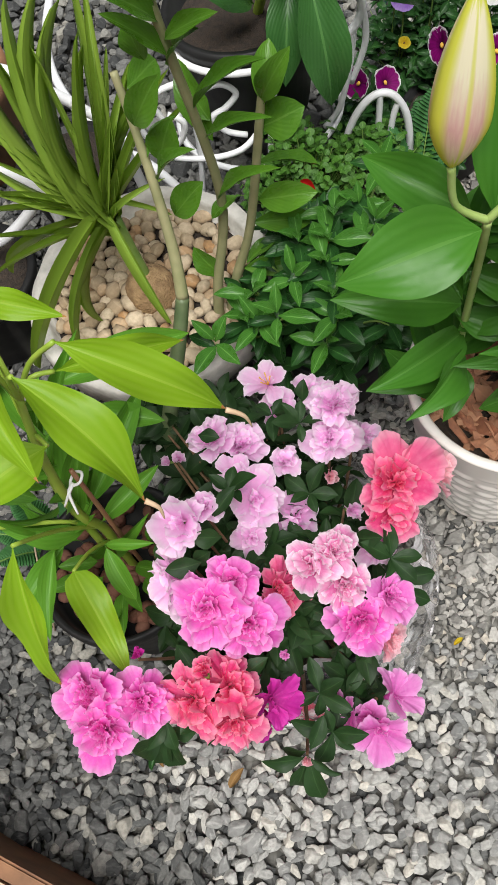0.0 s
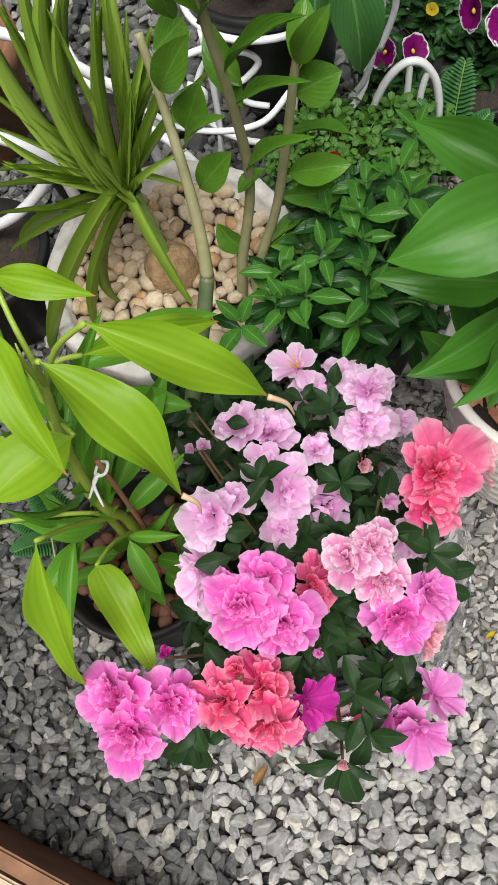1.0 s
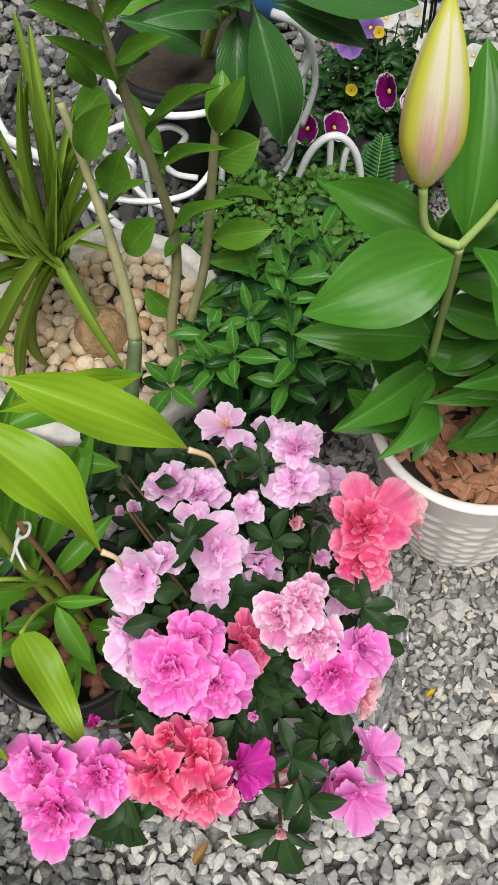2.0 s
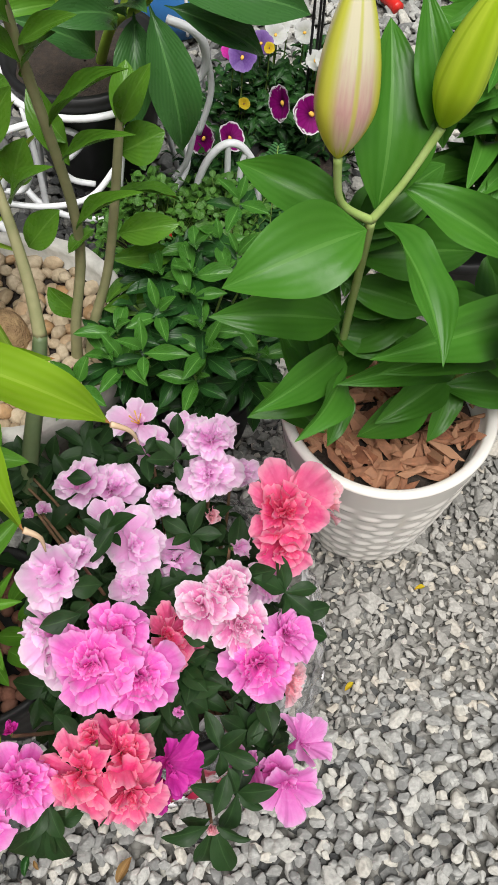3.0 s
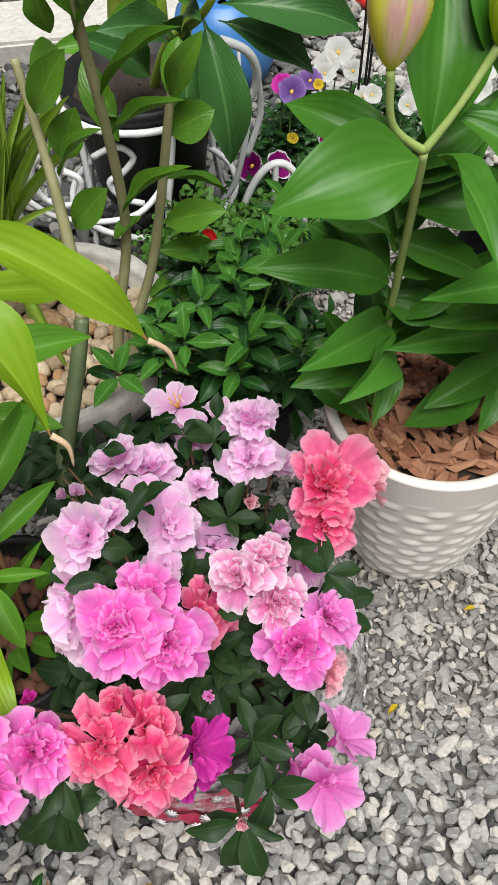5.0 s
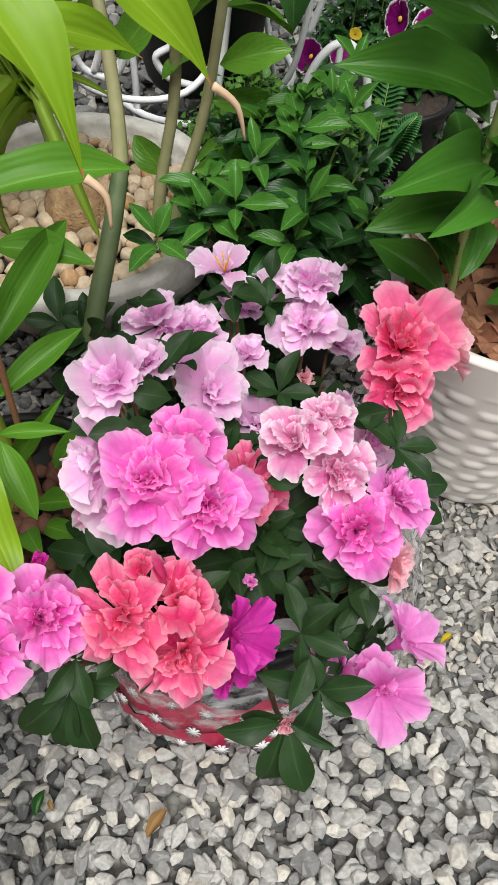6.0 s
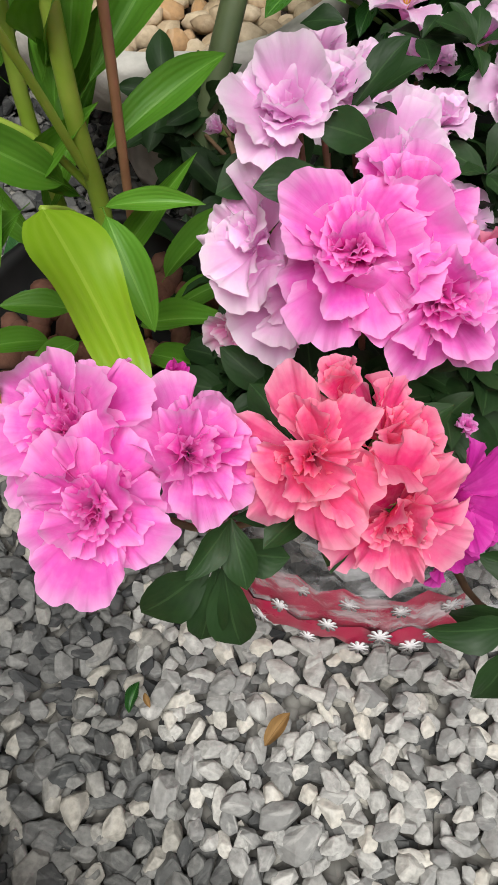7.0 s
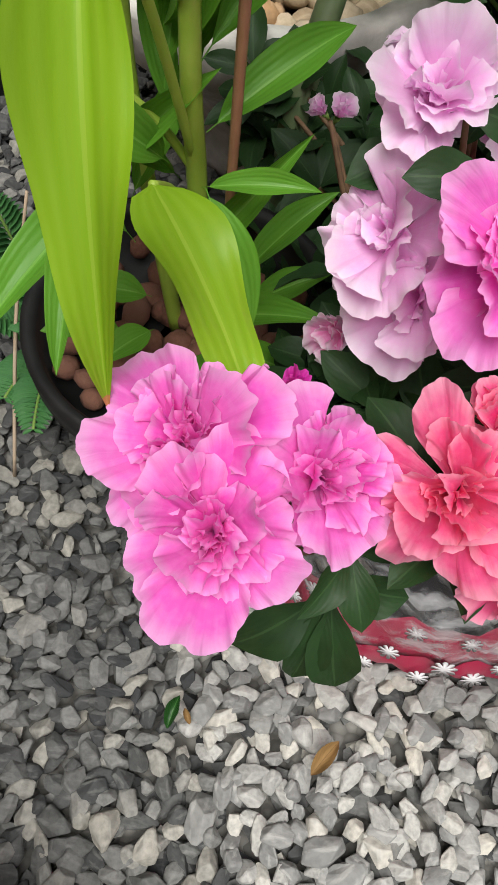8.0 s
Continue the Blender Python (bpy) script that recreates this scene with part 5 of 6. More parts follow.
    outer = (
        (1, (-0.218, 0.425, 0.32), (-0.280, 0.400, 0.400), 0.026, (0.0, -0.6, 0.8)),
        (2, (-0.240, 0.415, 0.32), (-0.300, 0.330, 0.300), 0.026, (0.0, -0.4, 0.9)),
        (0, (-0.250, 0.410, 0.33), (-0.260, 0.310, 0.300), 0.020, (0.0, -0.4, 0.9)),
        (1, (-0.255, 0.445, 0.36), (-0.330, 0.470, 0.400), 0.030, (0.0, -0.6, 0.8)),
        (2, (-0.260, 0.480, 0.44), (-0.340, 0.540, 0.480), 0.036, (0.0, -0.6, 0.8)),
        (0, (-0.255, 0.455, 0.36), (-0.240, 0.540, 0.400), 0.030, (0.0, -0.8, 0.5)),
        (1, (-0.330, 0.390, 0.38), (-0.360, 0.320, 0.400), 0.034, (0.0, -0.4, 0.9)),
    )
    for i, b, t, w, face in inner + outer:
        piece("leaf", green[i], pose_leaf(b, t, w, face), plant, "mid-green leaf")
    for k in range(20):
        # young leaves all along the canes
        s = k / 19
        c = Vector(((-0.216, -0.245)[k % 2], 0.428 + 0.06 * s, 0.24 + 0.26 * s))
        w = k * 2.4
        t = c + Vector((0.7 * math.cos(w), 0.6 * math.sin(w), r.uniform(0.5, 1.3))).normalized() * r.uniform(0.07, 0.12)
        piece("leaf", green[k % 3], pose_leaf(c, t, r.uniform(0.014, 0.021), (0, -0.7, 0.6)), plant, "mid-green leaf")
    for k in range(10):
        # low dark leaves over the rim of the pot
        w = 3.4 + 0.36 * k + r.uniform(-0.25, 0.25)
        d = r.uniform(0.015, 0.05)
        c = Vector((-0.222 + d * math.cos(w), 0.425 + d * math.sin(w), r.uniform(0.18, 0.23)))
        t = c + Vector((math.cos(w), math.sin(w), r.uniform(0.1, 0.9))).normalized() * r.uniform(0.045, 0.085)
        piece("leaf", green[k % 3], pose_leaf(c, t, 0.020, (0, -0.3, 1)), plant, "mid-green leaf")
    stake = thing("bamboo_stake", "thin brown bamboo stake pushed into the pot", "plant stake", (-0.198, 0.429, 0.17))
    piece("rod", tube("rod", ((-0.198, 0.429, 0.168), (-0.190, 0.424, 0.28), (-0.180, 0.418, 0.40), (-0.172, 0.413, 0.50)), (0.0027, 0.0026, 0.0026, 0.0024), STAKE, 8, 4), Matrix.Identity(4), stake)
    tie = thing("plastic_tie", "white plastic tie knotted round the stake", "plant tie", (-0.175, 0.414, 0.48))
    piece("knot", tube("knot", ((-0.180, 0.409, 0.479), (-0.171, 0.409, 0.481), (-0.169, 0.418, 0.482), (-0.177, 0.420, 0.480)), (0.0015,) * 4, TIE, 6, 4, True), Matrix.Identity(4), tie)
    for end in ((-0.189, 0.394, 0.465), (-0.177, 0.387, 0.462)):
        piece("loose_end", tube("loose_end", ((-0.177, 0.410, 0.480), (-0.181, 0.401, 0.478), end), (0.0018, 0.0016, 0.001), TIE, 6, 4), Matrix.Identity(4), tie)


build_lime_plant()


# ---- gardenia behind the azalea ----
def build_gardenia():
    plant = thing("gardenia", "dense bush of small glossy dark green leaves with fresh tips", "shrub", (0.06, 0.77, 0.0))
    piece("pot", lathe("pot", [(0.06, 0.005), (0.062, 0.01), (0.085, 0.13), (0.09, 0.15), (0.08, 0.15), (0.07, 0.12), (0.01, 0.12)], BLACK_PLASTIC, 40), Matrix.Translation((0.06, 0.77, 0)), plant, "black plastic pot")
    r = random.Random(77)
    shapes = [leaf_shape(0.5, 0.85, 0.2, 0.08, 0.04, 0.06, s, 8, 4, 0.04) for s in range(5)]
    leaf = [mesh_of("leaf", *s, SHRUB_LEAF) for s in shapes]
    inner = Mass()
    shoots = 0
    for k in range(74):
        # shoots of four pairs of leaves, each pair turned across the one below
        w, h = r.uniform(0, 6.28), math.sqrt(r.random())
        outer = k < 40
        n = Vector((0.75 * h * math.cos(w), 0.75 * h * math.sin(w) - 0.12, 1.0)).normalized()
        reach = r.uniform(0.82, 1.06) if outer else r.uniform(0.45, 0.72)
        c = Vector((0.050, 0.770, 0.12)) + Vector((h * math.cos(w) * 0.125, h * math.sin(w) * 0.135, (0.21 - 0.10 * h * h) * reach))
        root = Vector((0.06, 0.77, 0.13)).lerp(c, 0.30)
        tall = r.uniform(0.045, 0.070)
        if outer:
            piece("twig", tube("twig", (root, c - n * tall * 0.6, c), (0.0022, 0.0017, 0.0012), GREEN_STEM, 5, 3), Matrix.Identity(4), plant)
        up = facing(c, n, r.uniform(0, 6))
        for level in range(4):
            for q in range(2):
                a = level * 1.57 + q * 3.1416 + r.uniform(-0.35, 0.35)
                d = up.to_3x3() @ Vector((math.cos(a), math.sin(a), (-0.25, 0.05, 0.45, 1.1)[level] + r.uniform(-0.2, 0.2)))
                length = r.uniform(0.042, 0.064) * (1.0, 1.0, 0.85, 0.6)[level]
                b = up @ Vector((0, 0, tall * (level / 3 - 1)))
                m = pose_leaf(b, b + d.normalized() * length, length * r.uniform(0.36, 0.46), up.to_3x3().col[2] + Vector((r.uniform(-0.4, 0.4), r.uniform(-0.5, 0.2), 0)))
                if outer and shoots < 300:
                    piece("leaf", leaf[r.randrange(5)], m, plant)
                    shoots += 1
                else:
                    inner.add(shapes[r.randrange(5)], m)
    fresh = [mesh_of("leaf", *leaf_shape(0.5, 0.9, 0.22, 0.06, 0.04, 0.04, 20 + s, 10, 4, 0.05), FRESH_LEAF) for s in range(3)]
    for spot in (
        (-0.034, 0.717, 0.300), (-0.030, 0.686, 0.280), (-0.086, 0.670, 0.270), (-0.047, 0.696, 0.280), (-0.006, 0.682, 0.300), (0.062, 0.764, 0.330), (0.071, 0.804, 0.330), (0.056, 0.732, 0.330), (0.101, 0.809, 0.330), (0.135, 0.880, 0.320), (0.064, 0.699, 0.310), (0.065, 0.674, 0.300), (0.118, 0.781, 0.330), (0.127, 0.680, 0.270), (0.050, 0.657, 0.270), (0.017, 0.720, 0.320), (0.026, 0.768, 0.330)):
        c = Vector(spot)
        foot = Vector((0.05, 0.765, 0.16)).lerp(c, 0.5)
        piece("twig", tube("twig", (foot, foot.lerp(c, 0.6) + Vector((0, 0, 0.01)), c), (0.002, 0.0016, 0.0011), GREEN_STEM, 5, 3), Matrix.Identity(4), plant)
        turn = r.uniform(0, 6)
        for q in range(6):
            up = 0.15 if q < 4 else 1.1
            d = Vector((math.cos(turn + 1.57 * q), math.sin(turn + 1.57 * q) - 0.25, up)).normalized()
            length = r.uniform(0.036, 0.056) * (1 if q < 4 else 0.75)
            at = c + Vector((0, 0, 0.004 * q))
            piece("leaf", (leaf + fresh)[r.randrange(5)] if q < 2 else fresh[r.randrange(3)], pose_leaf(at, at + d * length, length * r.uniform(0.34, 0.42), (0, -0.4, 1)), plant, "fresh green leaf" if q > 3 else "")
    piece("inner_leaves", inner.mesh("inner_leaves", SHRUB_FAR), Matrix.Identity(4), plant)["kind"] = "stuff"


build_gardenia()


# ---- white iron stands and what stands on them ----
def bars(parent, name, *lines, radius=0.005):
    for pts in lines:
        piece(name, tube(name, pts, (radius,) * len(pts), WHITE_IRON, 8, 5), Matrix.Identity(4), parent)


def ring_points(x, y, z, radius, count=14):
    return [(x + radius * math.cos(6.2832 * k / count), y + radius * math.sin(6.2832 * k / count), z) for k in range(count)]


def build_iron_stand():
    stand = thing("plant_stand", "white painted wrought-iron plant stand with scrolled sides", "plant stand", (-0.0394, 1.2018, 0))
    for z, radius in ((0.325, 0.122), (0.155, 0.136)):
        piece("ring", tube("ring", ring_points(-0.039, 1.207, z, radius), (0.0055,) * 14, WHITE_IRON, 8, 3, True), Matrix.Identity(4), stand)
    bars(stand, "leg", ((0.0033, 1.0907, 0.325), (-0.0055, 1.0859, 0.2619), (-0.02, 1.0762, 0.1552), (0.0091, 1.0569, 0)),
         ((-0.1316, 1.1245, 0.325), (-0.1364, 1.1149, 0.1552), (-0.1655, 1.0859, 0)), ((-0.117, 1.2984, 0.325), (-0.1461, 1.3081, 0.1552), (-0.1655, 1.3371, 0)), ((0.0479, 1.2888, 0.325), (0.0673, 1.2984, 0.1552), (0.0867, 1.3274, 0)))
    bars(stand, "scroll", ((-0.117, 1.0762, 0.3346), (-0.1655, 1.0569, 0.3346), (-0.1994, 1.0569, 0.3017), (-0.1927, 1.0569, 0.2541), (-0.1548, 1.0569, 0.2396), (-0.1354, 1.0569, 0.2764), (-0.1558, 1.0569, 0.2959)),
         ((-0.2528, 1.0569, 0.2764), (-0.2208, 1.0569, 0.2571), (-0.183, 1.0569, 0.2221), (-0.1209, 1.0569, 0.2047), (-0.0607, 1.0569, 0.2134), (-0.02, 1.0762, 0.2425)),
         ((-0.1189, 1.1149, 0.2764), (-0.0811, 1.1052, 0.2959), (-0.0588, 1.1052, 0.2764), (-0.0782, 1.1052, 0.2522), (-0.1005, 1.1052, 0.2377), (-0.086, 1.1052, 0.2085), (-0.0539, 1.1052, 0.195)),
         ((-0.18, 1.0569, 0.325), (-0.1655, 1.0569, 0.2861), (-0.18, 1.0569, 0.2473)))
    bars(stand, "scroll", ((0.0818, 1.1535, 0.4123), (0.1158, 1.1342, 0.4035), (0.1294, 1.1342, 0.3705), (0.1197, 1.1342, 0.3376), (0.0867, 1.1342, 0.3152), (0.0479, 1.1632, 0.325)), radius=0.0065)
    bars(stand, "scroll", ((0.1177, 1.1342, 0.3346), (0.11, 1.1342, 0.2745), (0.0915, 1.1342, 0.1988), (0.0673, 1.1439, 0.1552)), ((0.1294, 1.1342, 0.3705), (0.1333, 1.1342, 0.3104), (0.111, 1.1342, 0.2425)))
    pot = thing("nursery_pot", "black plastic pot with dark soil in the iron stand", "flower pot", (-0.0394, 1.2067, 0.1649))
    piece("body", lathe("body", [(0.08, 0.0), (0.085, 0.01), (0.11, 0.17), (0.118, 0.172), (0.118, 0.19), (0.108, 0.19), (0.104, 0.16), (0.02, 0.158)], BLACK_PLASTIC, 40), Matrix.Translation((-0.0394, 1.2067, 0.16)), pot)
    piece("soil", lathe("soil", [(0.104, 0.157), (0.1, 0.165), (0.05, 0.17), (0.002, 0.171)], SOIL, 24), Matrix.Translation((-0.0394, 1.2067, 0.16)), pot)
    plant = thing("broad_leaf_plant", "plant with broad drooping glossy dark green leaves", "house plant", (-0.02, 1.2067, 0.325))
    piece("stem", tube("stem", ((-0.02, 1.2067, 0.3201), (0.0091, 1.1632, 0.4074), (0.0527, 1.1052, 0.4656), (0.077, 1.0859, 0.5044)), (0.008, 0.007, 0.006, 0.004), LIME_STEM, 8, 5), Matrix.Identity(4), plant)
    leaf = [mesh_of("leaf", *leaf_shape(0.45, 0.85, 0.2, 0.12, 0.05, 0.10, s, 14, 6, 0.06), BROAD_LEAF) for s in range(4)]
    for i, (b, t, w) in enumerate((((0.0818, 1.0859, 0.4899), (0.2613, 1.0666, 0.4559), 0.070), ((0.077, 1.0956, 0.4656), (0.2079, 1.0859, 0.3909), 0.045), ((0.0576, 1.0859, 0.4753), (0.0818, 1.0086, 0.3104), 0.065),
                                   ((0.0382, 1.1052, 0.4559), (0.0188, 1.0183, 0.3492), 0.055), ((0.0673, 1.0956, 0.5044), (-0.0006, 1.0376, 0.582), 0.060), ((0.0721, 1.0859, 0.5044), (0.1255, 1.1535, 0.582), 0.055), ((0.0285, 1.1245, 0.4365), (0.0479, 1.0376, 0.5044), 0.05),
                                   ((0.0188, 1.1439, 0.4268), (-0.0685, 1.0666, 0.485), 0.055), ((-0.02, 1.1922, 0.3492), (-0.1073, 1.1342, 0.4462), 0.05))):
        piece("leaf", leaf[i % 4], pose_leaf(b, t, w, (0.1, -0.7, 0.7)), plant)

    arch = thing("iron_edging", "low white iron arch with two inner ribs, flaking paint", "garden edging", (0.1449, 1.0956, 0))
    bars(arch, "hoop", ((0.0886, 1.0956, 0), (0.0925, 1.0956, 0.097), (0.0983, 1.0956, 0.1707), (0.1187, 1.0956, 0.2231), (0.1468, 1.0956, 0.2493), (0.175, 1.0956, 0.2367), (0.1944, 1.0956, 0.1746), (0.1973, 1.0956, 0)), radius=0.006)
    bars(arch, "rib", ((0.1507, 1.0956, 0.2493), (0.1478, 1.0956, 0.194), (0.1401, 1.0956, 0.0582)), ((0.1788, 1.0956, 0.2328), (0.1682, 1.0956, 0.194), (0.1546, 1.0956, 0.0582)))

    side = thing("plant_stand", "white painted wrought-iron stand with large curved legs", "plant stand", (-0.4274, 1.1342, 0))
    bars(side, "leg", ((-0.4516, 1.6365, 0.1261), (-0.4546, 1.5206, 0.1164), (-0.4323, 1.4143, 0.1067), (-0.3789, 1.3177, 0.097), (-0.3149, 1.2405, 0.0873), (-0.2412, 1.1844, 0.0776), (-0.1752, 1.1535, 0)),
         ((-0.4468, 0.9603, 0.3589), (-0.3886, 0.941, 0.354), (-0.3401, 0.941, 0.3104), (-0.3294, 0.941, 0.2425), (-0.3352, 0.941, 0.1455), (-0.3498, 0.941, 0)),
         ((-0.3333, 0.941, 0.2959), (-0.376, 0.941, 0.2493), (-0.4274, 0.941, 0.2085), (-0.4856, 0.9507, 0.1746)),
         ((-0.4274, 1.0859, 0.4074), (-0.3663, 1.0859, 0.3812), (-0.3304, 1.0859, 0.3492), (-0.2819, 1.0859, 0.2988), (-0.2479, 1.0859, 0.2425), (-0.2334, 1.0956, 0)), radius=0.0085)
    clay = thing("terracotta_pot", "brown terracotta pot standing in shade", "flower pot", (-0.602, 1.3274, 0))
    piece("body", lathe("body", [(0.08, 0.004), (0.085, 0.01), (0.115, 0.16), (0.125, 0.165), (0.125, 0.21), (0.112, 0.21), (0.105, 0.17), (0.02, 0.165)], PLANK, 48), Matrix.Translation((-0.602, 1.3274, 0)), clay)
    for x, y, r0, h, name, label, mat in ((-0.369, 1.154, 0.09, 0.14, "nursery_pot", "black plastic pot in the shade of the stand", BLACK_PLASTIC), (-0.505, 0.92, 0.10, 0.16, "nursery_pot", "black plastic pot beside the concrete bowl", BLACK_PLASTIC),
                                          (0.271, 1.19, 0.075, 0.12, "nursery_pot", "black plastic pot below the petunias", BLACK_PLASTIC), (0.04, 1.02, 0.09, 0.15, "nursery_pot", "black plastic pot under small round leaves", BLACK_PLASTIC)):
        pot = thing(name, label, "flower pot", (x, y, 0))
        piece("body", lathe("body", [(r0 * 0.75, 0.004), (r0 * 0.78, 0.01), (r0 * 0.97, h * 0.88), (r0 * 1.05, h * 0.9), (r0 * 1.05, h), (r0 * 0.96, h), (r0 * 0.92, h * 0.85), (0.01, h * 0.84)], mat, 40), Matrix.Translation((x, y, 0)), pot)
        piece("soil", lathe("soil", [(r0 * 0.93, h * 0.86), (r0 * 0.9, h * 0.93), (r0 * 0.5, h * 0.95), (0.002, h * 0.96)], SOIL, 24), Matrix.Translation((x, y, 0)), pot)
        piece("rim", lathe("rim", [(r0 * 1.055, h * 0.9), (r0 * 1.075, h * 0.93), (r0 * 1.075, h * 0.99), (r0 * 1.05, h * 1.01), (r0 * 0.97, h * 1.005)], mat, 40), Matrix.Translation((x, y, 0)), pot)


build_iron_stand()


# ---- small-leaved plants, petunias and pansies ----
def clump(name, label, category, centre, size, count, shape, scale, material, seed, upright=0.5):
    """Leafy ground plants: one mass of small leaves over an uneven mound, on thin stalks."""
    r = random.Random(seed)
    plant = thing(name, label, category, (centre[0], centre[1], 0.0))
    mass, stalks = Mass(), Mass()
    thin = grid(3, 3, lambda u, v: (0.5 * math.cos(6.283 * v), 0.5 * math.sin(6.283 * v), u))
    for k in range(count):
        w, h = r.uniform(0, 6.28), math.sqrt(r.random())
        n = Vector((h * math.cos(w), h * math.sin(w), 1.1 - h))
        lump = 1 + 0.25 * math.sin(3 * w + seed) + 0.2 * math.sin(7 * w)
        c = Vector(centre) + Vector((n.x * size[0] * lump, n.y * size[1] * lump, n.z * size[2])) * r.uniform(0.6, 1.05)
        a = r.uniform(0, 6.28)
        d = Vector((math.cos(a), math.sin(a), r.uniform(-0.2, upright) + 0.4 * n.z)).normalized()
        length = scale * r.uniform(0.7, 1.3)
        mass.add(shape, pose_leaf(c, c + d * length, length * r.uniform(0.75, 1.0) if material is SMALL_LEAF else length * r.uniform(0.35, 0.5), (n.x, n.y - 0.2, 1.0)))
        if k % 4 == 0:
            foot = Vector((centre[0] + n.x * size[0] * 0.3, centre[1] + n.y * size[1] * 0.3, max(centre[2] - 0.05, 0.0)))
            z = c - foot
            m = facing(foot, z) @ Matrix.Diagonal((0.0016, 0.0016, z.length, 1))
            stalks.add(thin, m)
    piece("foliage", mass.mesh("foliage", material), Matrix.Identity(4), plant)["kind"] = "stuff"
    piece("stalk_mass", stalks.mesh("stalk_mass", GREEN_STEM), Matrix.Identity(4), plant)["kind"] = "stuff"
    return plant


ROUND_LEAF = leaf_shape(0.55, 0.55, 0.1, 0.04, 0.03, 0.05, 3, 5, 4, 0.03)
OVAL_LEAF = leaf_shape(0.5, 0.8, 0.2, 0.08, 0.04, 0.08, 4, 6, 4, 0.04)
clump("trailing_plant", "trailing plant with tiny bright green round leaves", "small plant", (0.025, 1.02, 0.17), (0.10, 0.10, 0.10), 620, ROUND_LEAF, 0.011, SMALL_LEAF, 3)
clump("trailing_plant", "low mat of small bright green leaves", "small plant", (0.125, 1.05, 0.13), (0.09, 0.11, 0.09), 620, ROUND_LEAF, 0.012, SMALL_LEAF, 6)
clump("petunia", "leafy petunia with dark purple white-edged flowers", "flowering plant", (0.271, 1.2308, 0.06), (0.12, 0.10, 0.10), 620, OVAL_LEAF, 0.030, SHRUB_FAR, 7)
clump("petunia", "leafy petunia growing between the iron stands", "flowering plant", (0.1449, 1.2018, 0.05), (0.09, 0.09, 0.10), 420, OVAL_LEAF, 0.028, SHRUB_FAR, 8)
clump("pansy", "pansy plant with violet and yellow flowers", "flowering plant", (0.2322, 1.395, 0.0776), (0.12, 0.09, 0.10), 420, OVAL_LEAF, 0.026, SHRUB_FAR, 9)
clump("white_flower_plant", "dark-leaved plant with small white flowers", "flowering plant", (0.368, 1.3854, 0.0776), (0.12, 0.13, 0.12), 420, OVAL_LEAF, 0.028, SHRUB_FAR, 10)


def fern(name, label, root, tips, seed, leaflet=0.022):
    plant = thing(name, label, "fern", root)
    r = random.Random(seed)
    for t in tips:
        a, b = Vector(root), Vector(t)
        mid = (a + b) / 2 + Vector((0, 0, 0.25 * (b - a).length))
        pts = [a * (1 - s) ** 2 + mid * 2 * s * (1 - s) + b * s * s for s in [i / 26 for i in range(27)]]
        mass = Mass()
        for i in range(5, 27):
            d = (pts[i] - pts[i - 1]).normalized()
            s = (i - 5) / 21
            size = leaflet * (0.35 + math.sin(math.pi * (0.25 + 0.72 * s)))
            for side in (-1, 1):
                across = d.cross(Vector((0, 0, 1))).normalized() * side
                e = pts[i] + (across + d * 0.5) * size
                mass.add(OVAL_LEAF, pose_leaf(pts[i], e, size * 0.42, (0, -0.2, 1)))
        frond = piece("frond", mass.mesh("frond", FERN_LEAF), Matrix.Identity(4), plant)
        piece("rachis", tube("rachis", pts[::5] + [pts[-1]], (0.0012,) * (len(pts[::5]) + 1), GREEN_STEM, 5, 2), Matrix.Identity(4), frond)


fern("fern", "small feathery green fern beside the petunias", (0.2079, 1.0666, 0.0291), ((0.2341, 1.1342, 0.2037), (0.1643, 1.0859, 0.1843), (0.2467, 1.0376, 0.1649), (0.1934, 0.9893, 0.1455), (0.271, 1.0956, 0.1358), (0.2177, 1.1535, 0.1649)), 4, 0.020)
fern("fern", "dark feathery fern on the gravel by the pot", (-0.345, 0.500, 0.03), ((-0.33, 0.43, 0.16), (-0.40, 0.45, 0.15), (-0.30, 0.47, 0.17), (-0.37, 0.52, 0.19), (-0.42, 0.50, 0.12), (-0.36, 0.41, 0.10), (-0.30, 0.53, 0.18), (-0.33, 0.38, 0.11)), 5, 0.017)


def stem_flower(name, label, at, normal, radius, material, foot, heart_material, seed):
    ob = thing(name, label, "flower", foot)
    r = random.Random(seed)
    a, b = Vector(foot), Vector(at)
    piece("stalk", tube("stalk", (a, (a + b) / 2 + Vector((0.005, 0.008, 0.01)), b), (0.0016, 0.0014, 0.0016), GREEN_STEM, 6, 4), Matrix.Identity(4), ob)
    m0 = facing(b, normal, r.uniform(0, 6))
    for k in range(5):
        m = m0 @ Matrix.Rotation(1.2566 * k + r.uniform(-0.1, 0.1), 4, "Z") @ Matrix.Rotation(-radians(12 + r.uniform(-8, 8)), 4, "Y") @ Matrix.Diagonal((radius, radius * 1.3, radius, 1))
        piece("petal", petal_mesh("round", material, r.randrange(3)), m, ob)
    v, f, _ = round_shape(3, 0.6, 0.05, 4, 8)
    piece("heart", mesh_of("heart", v, f, None, heart_material), m0 @ Matrix.Translation((0, 0, radius * 0.1)) @ Matrix.Diagonal((radius * 0.16,) * 3 + (1,)), ob)


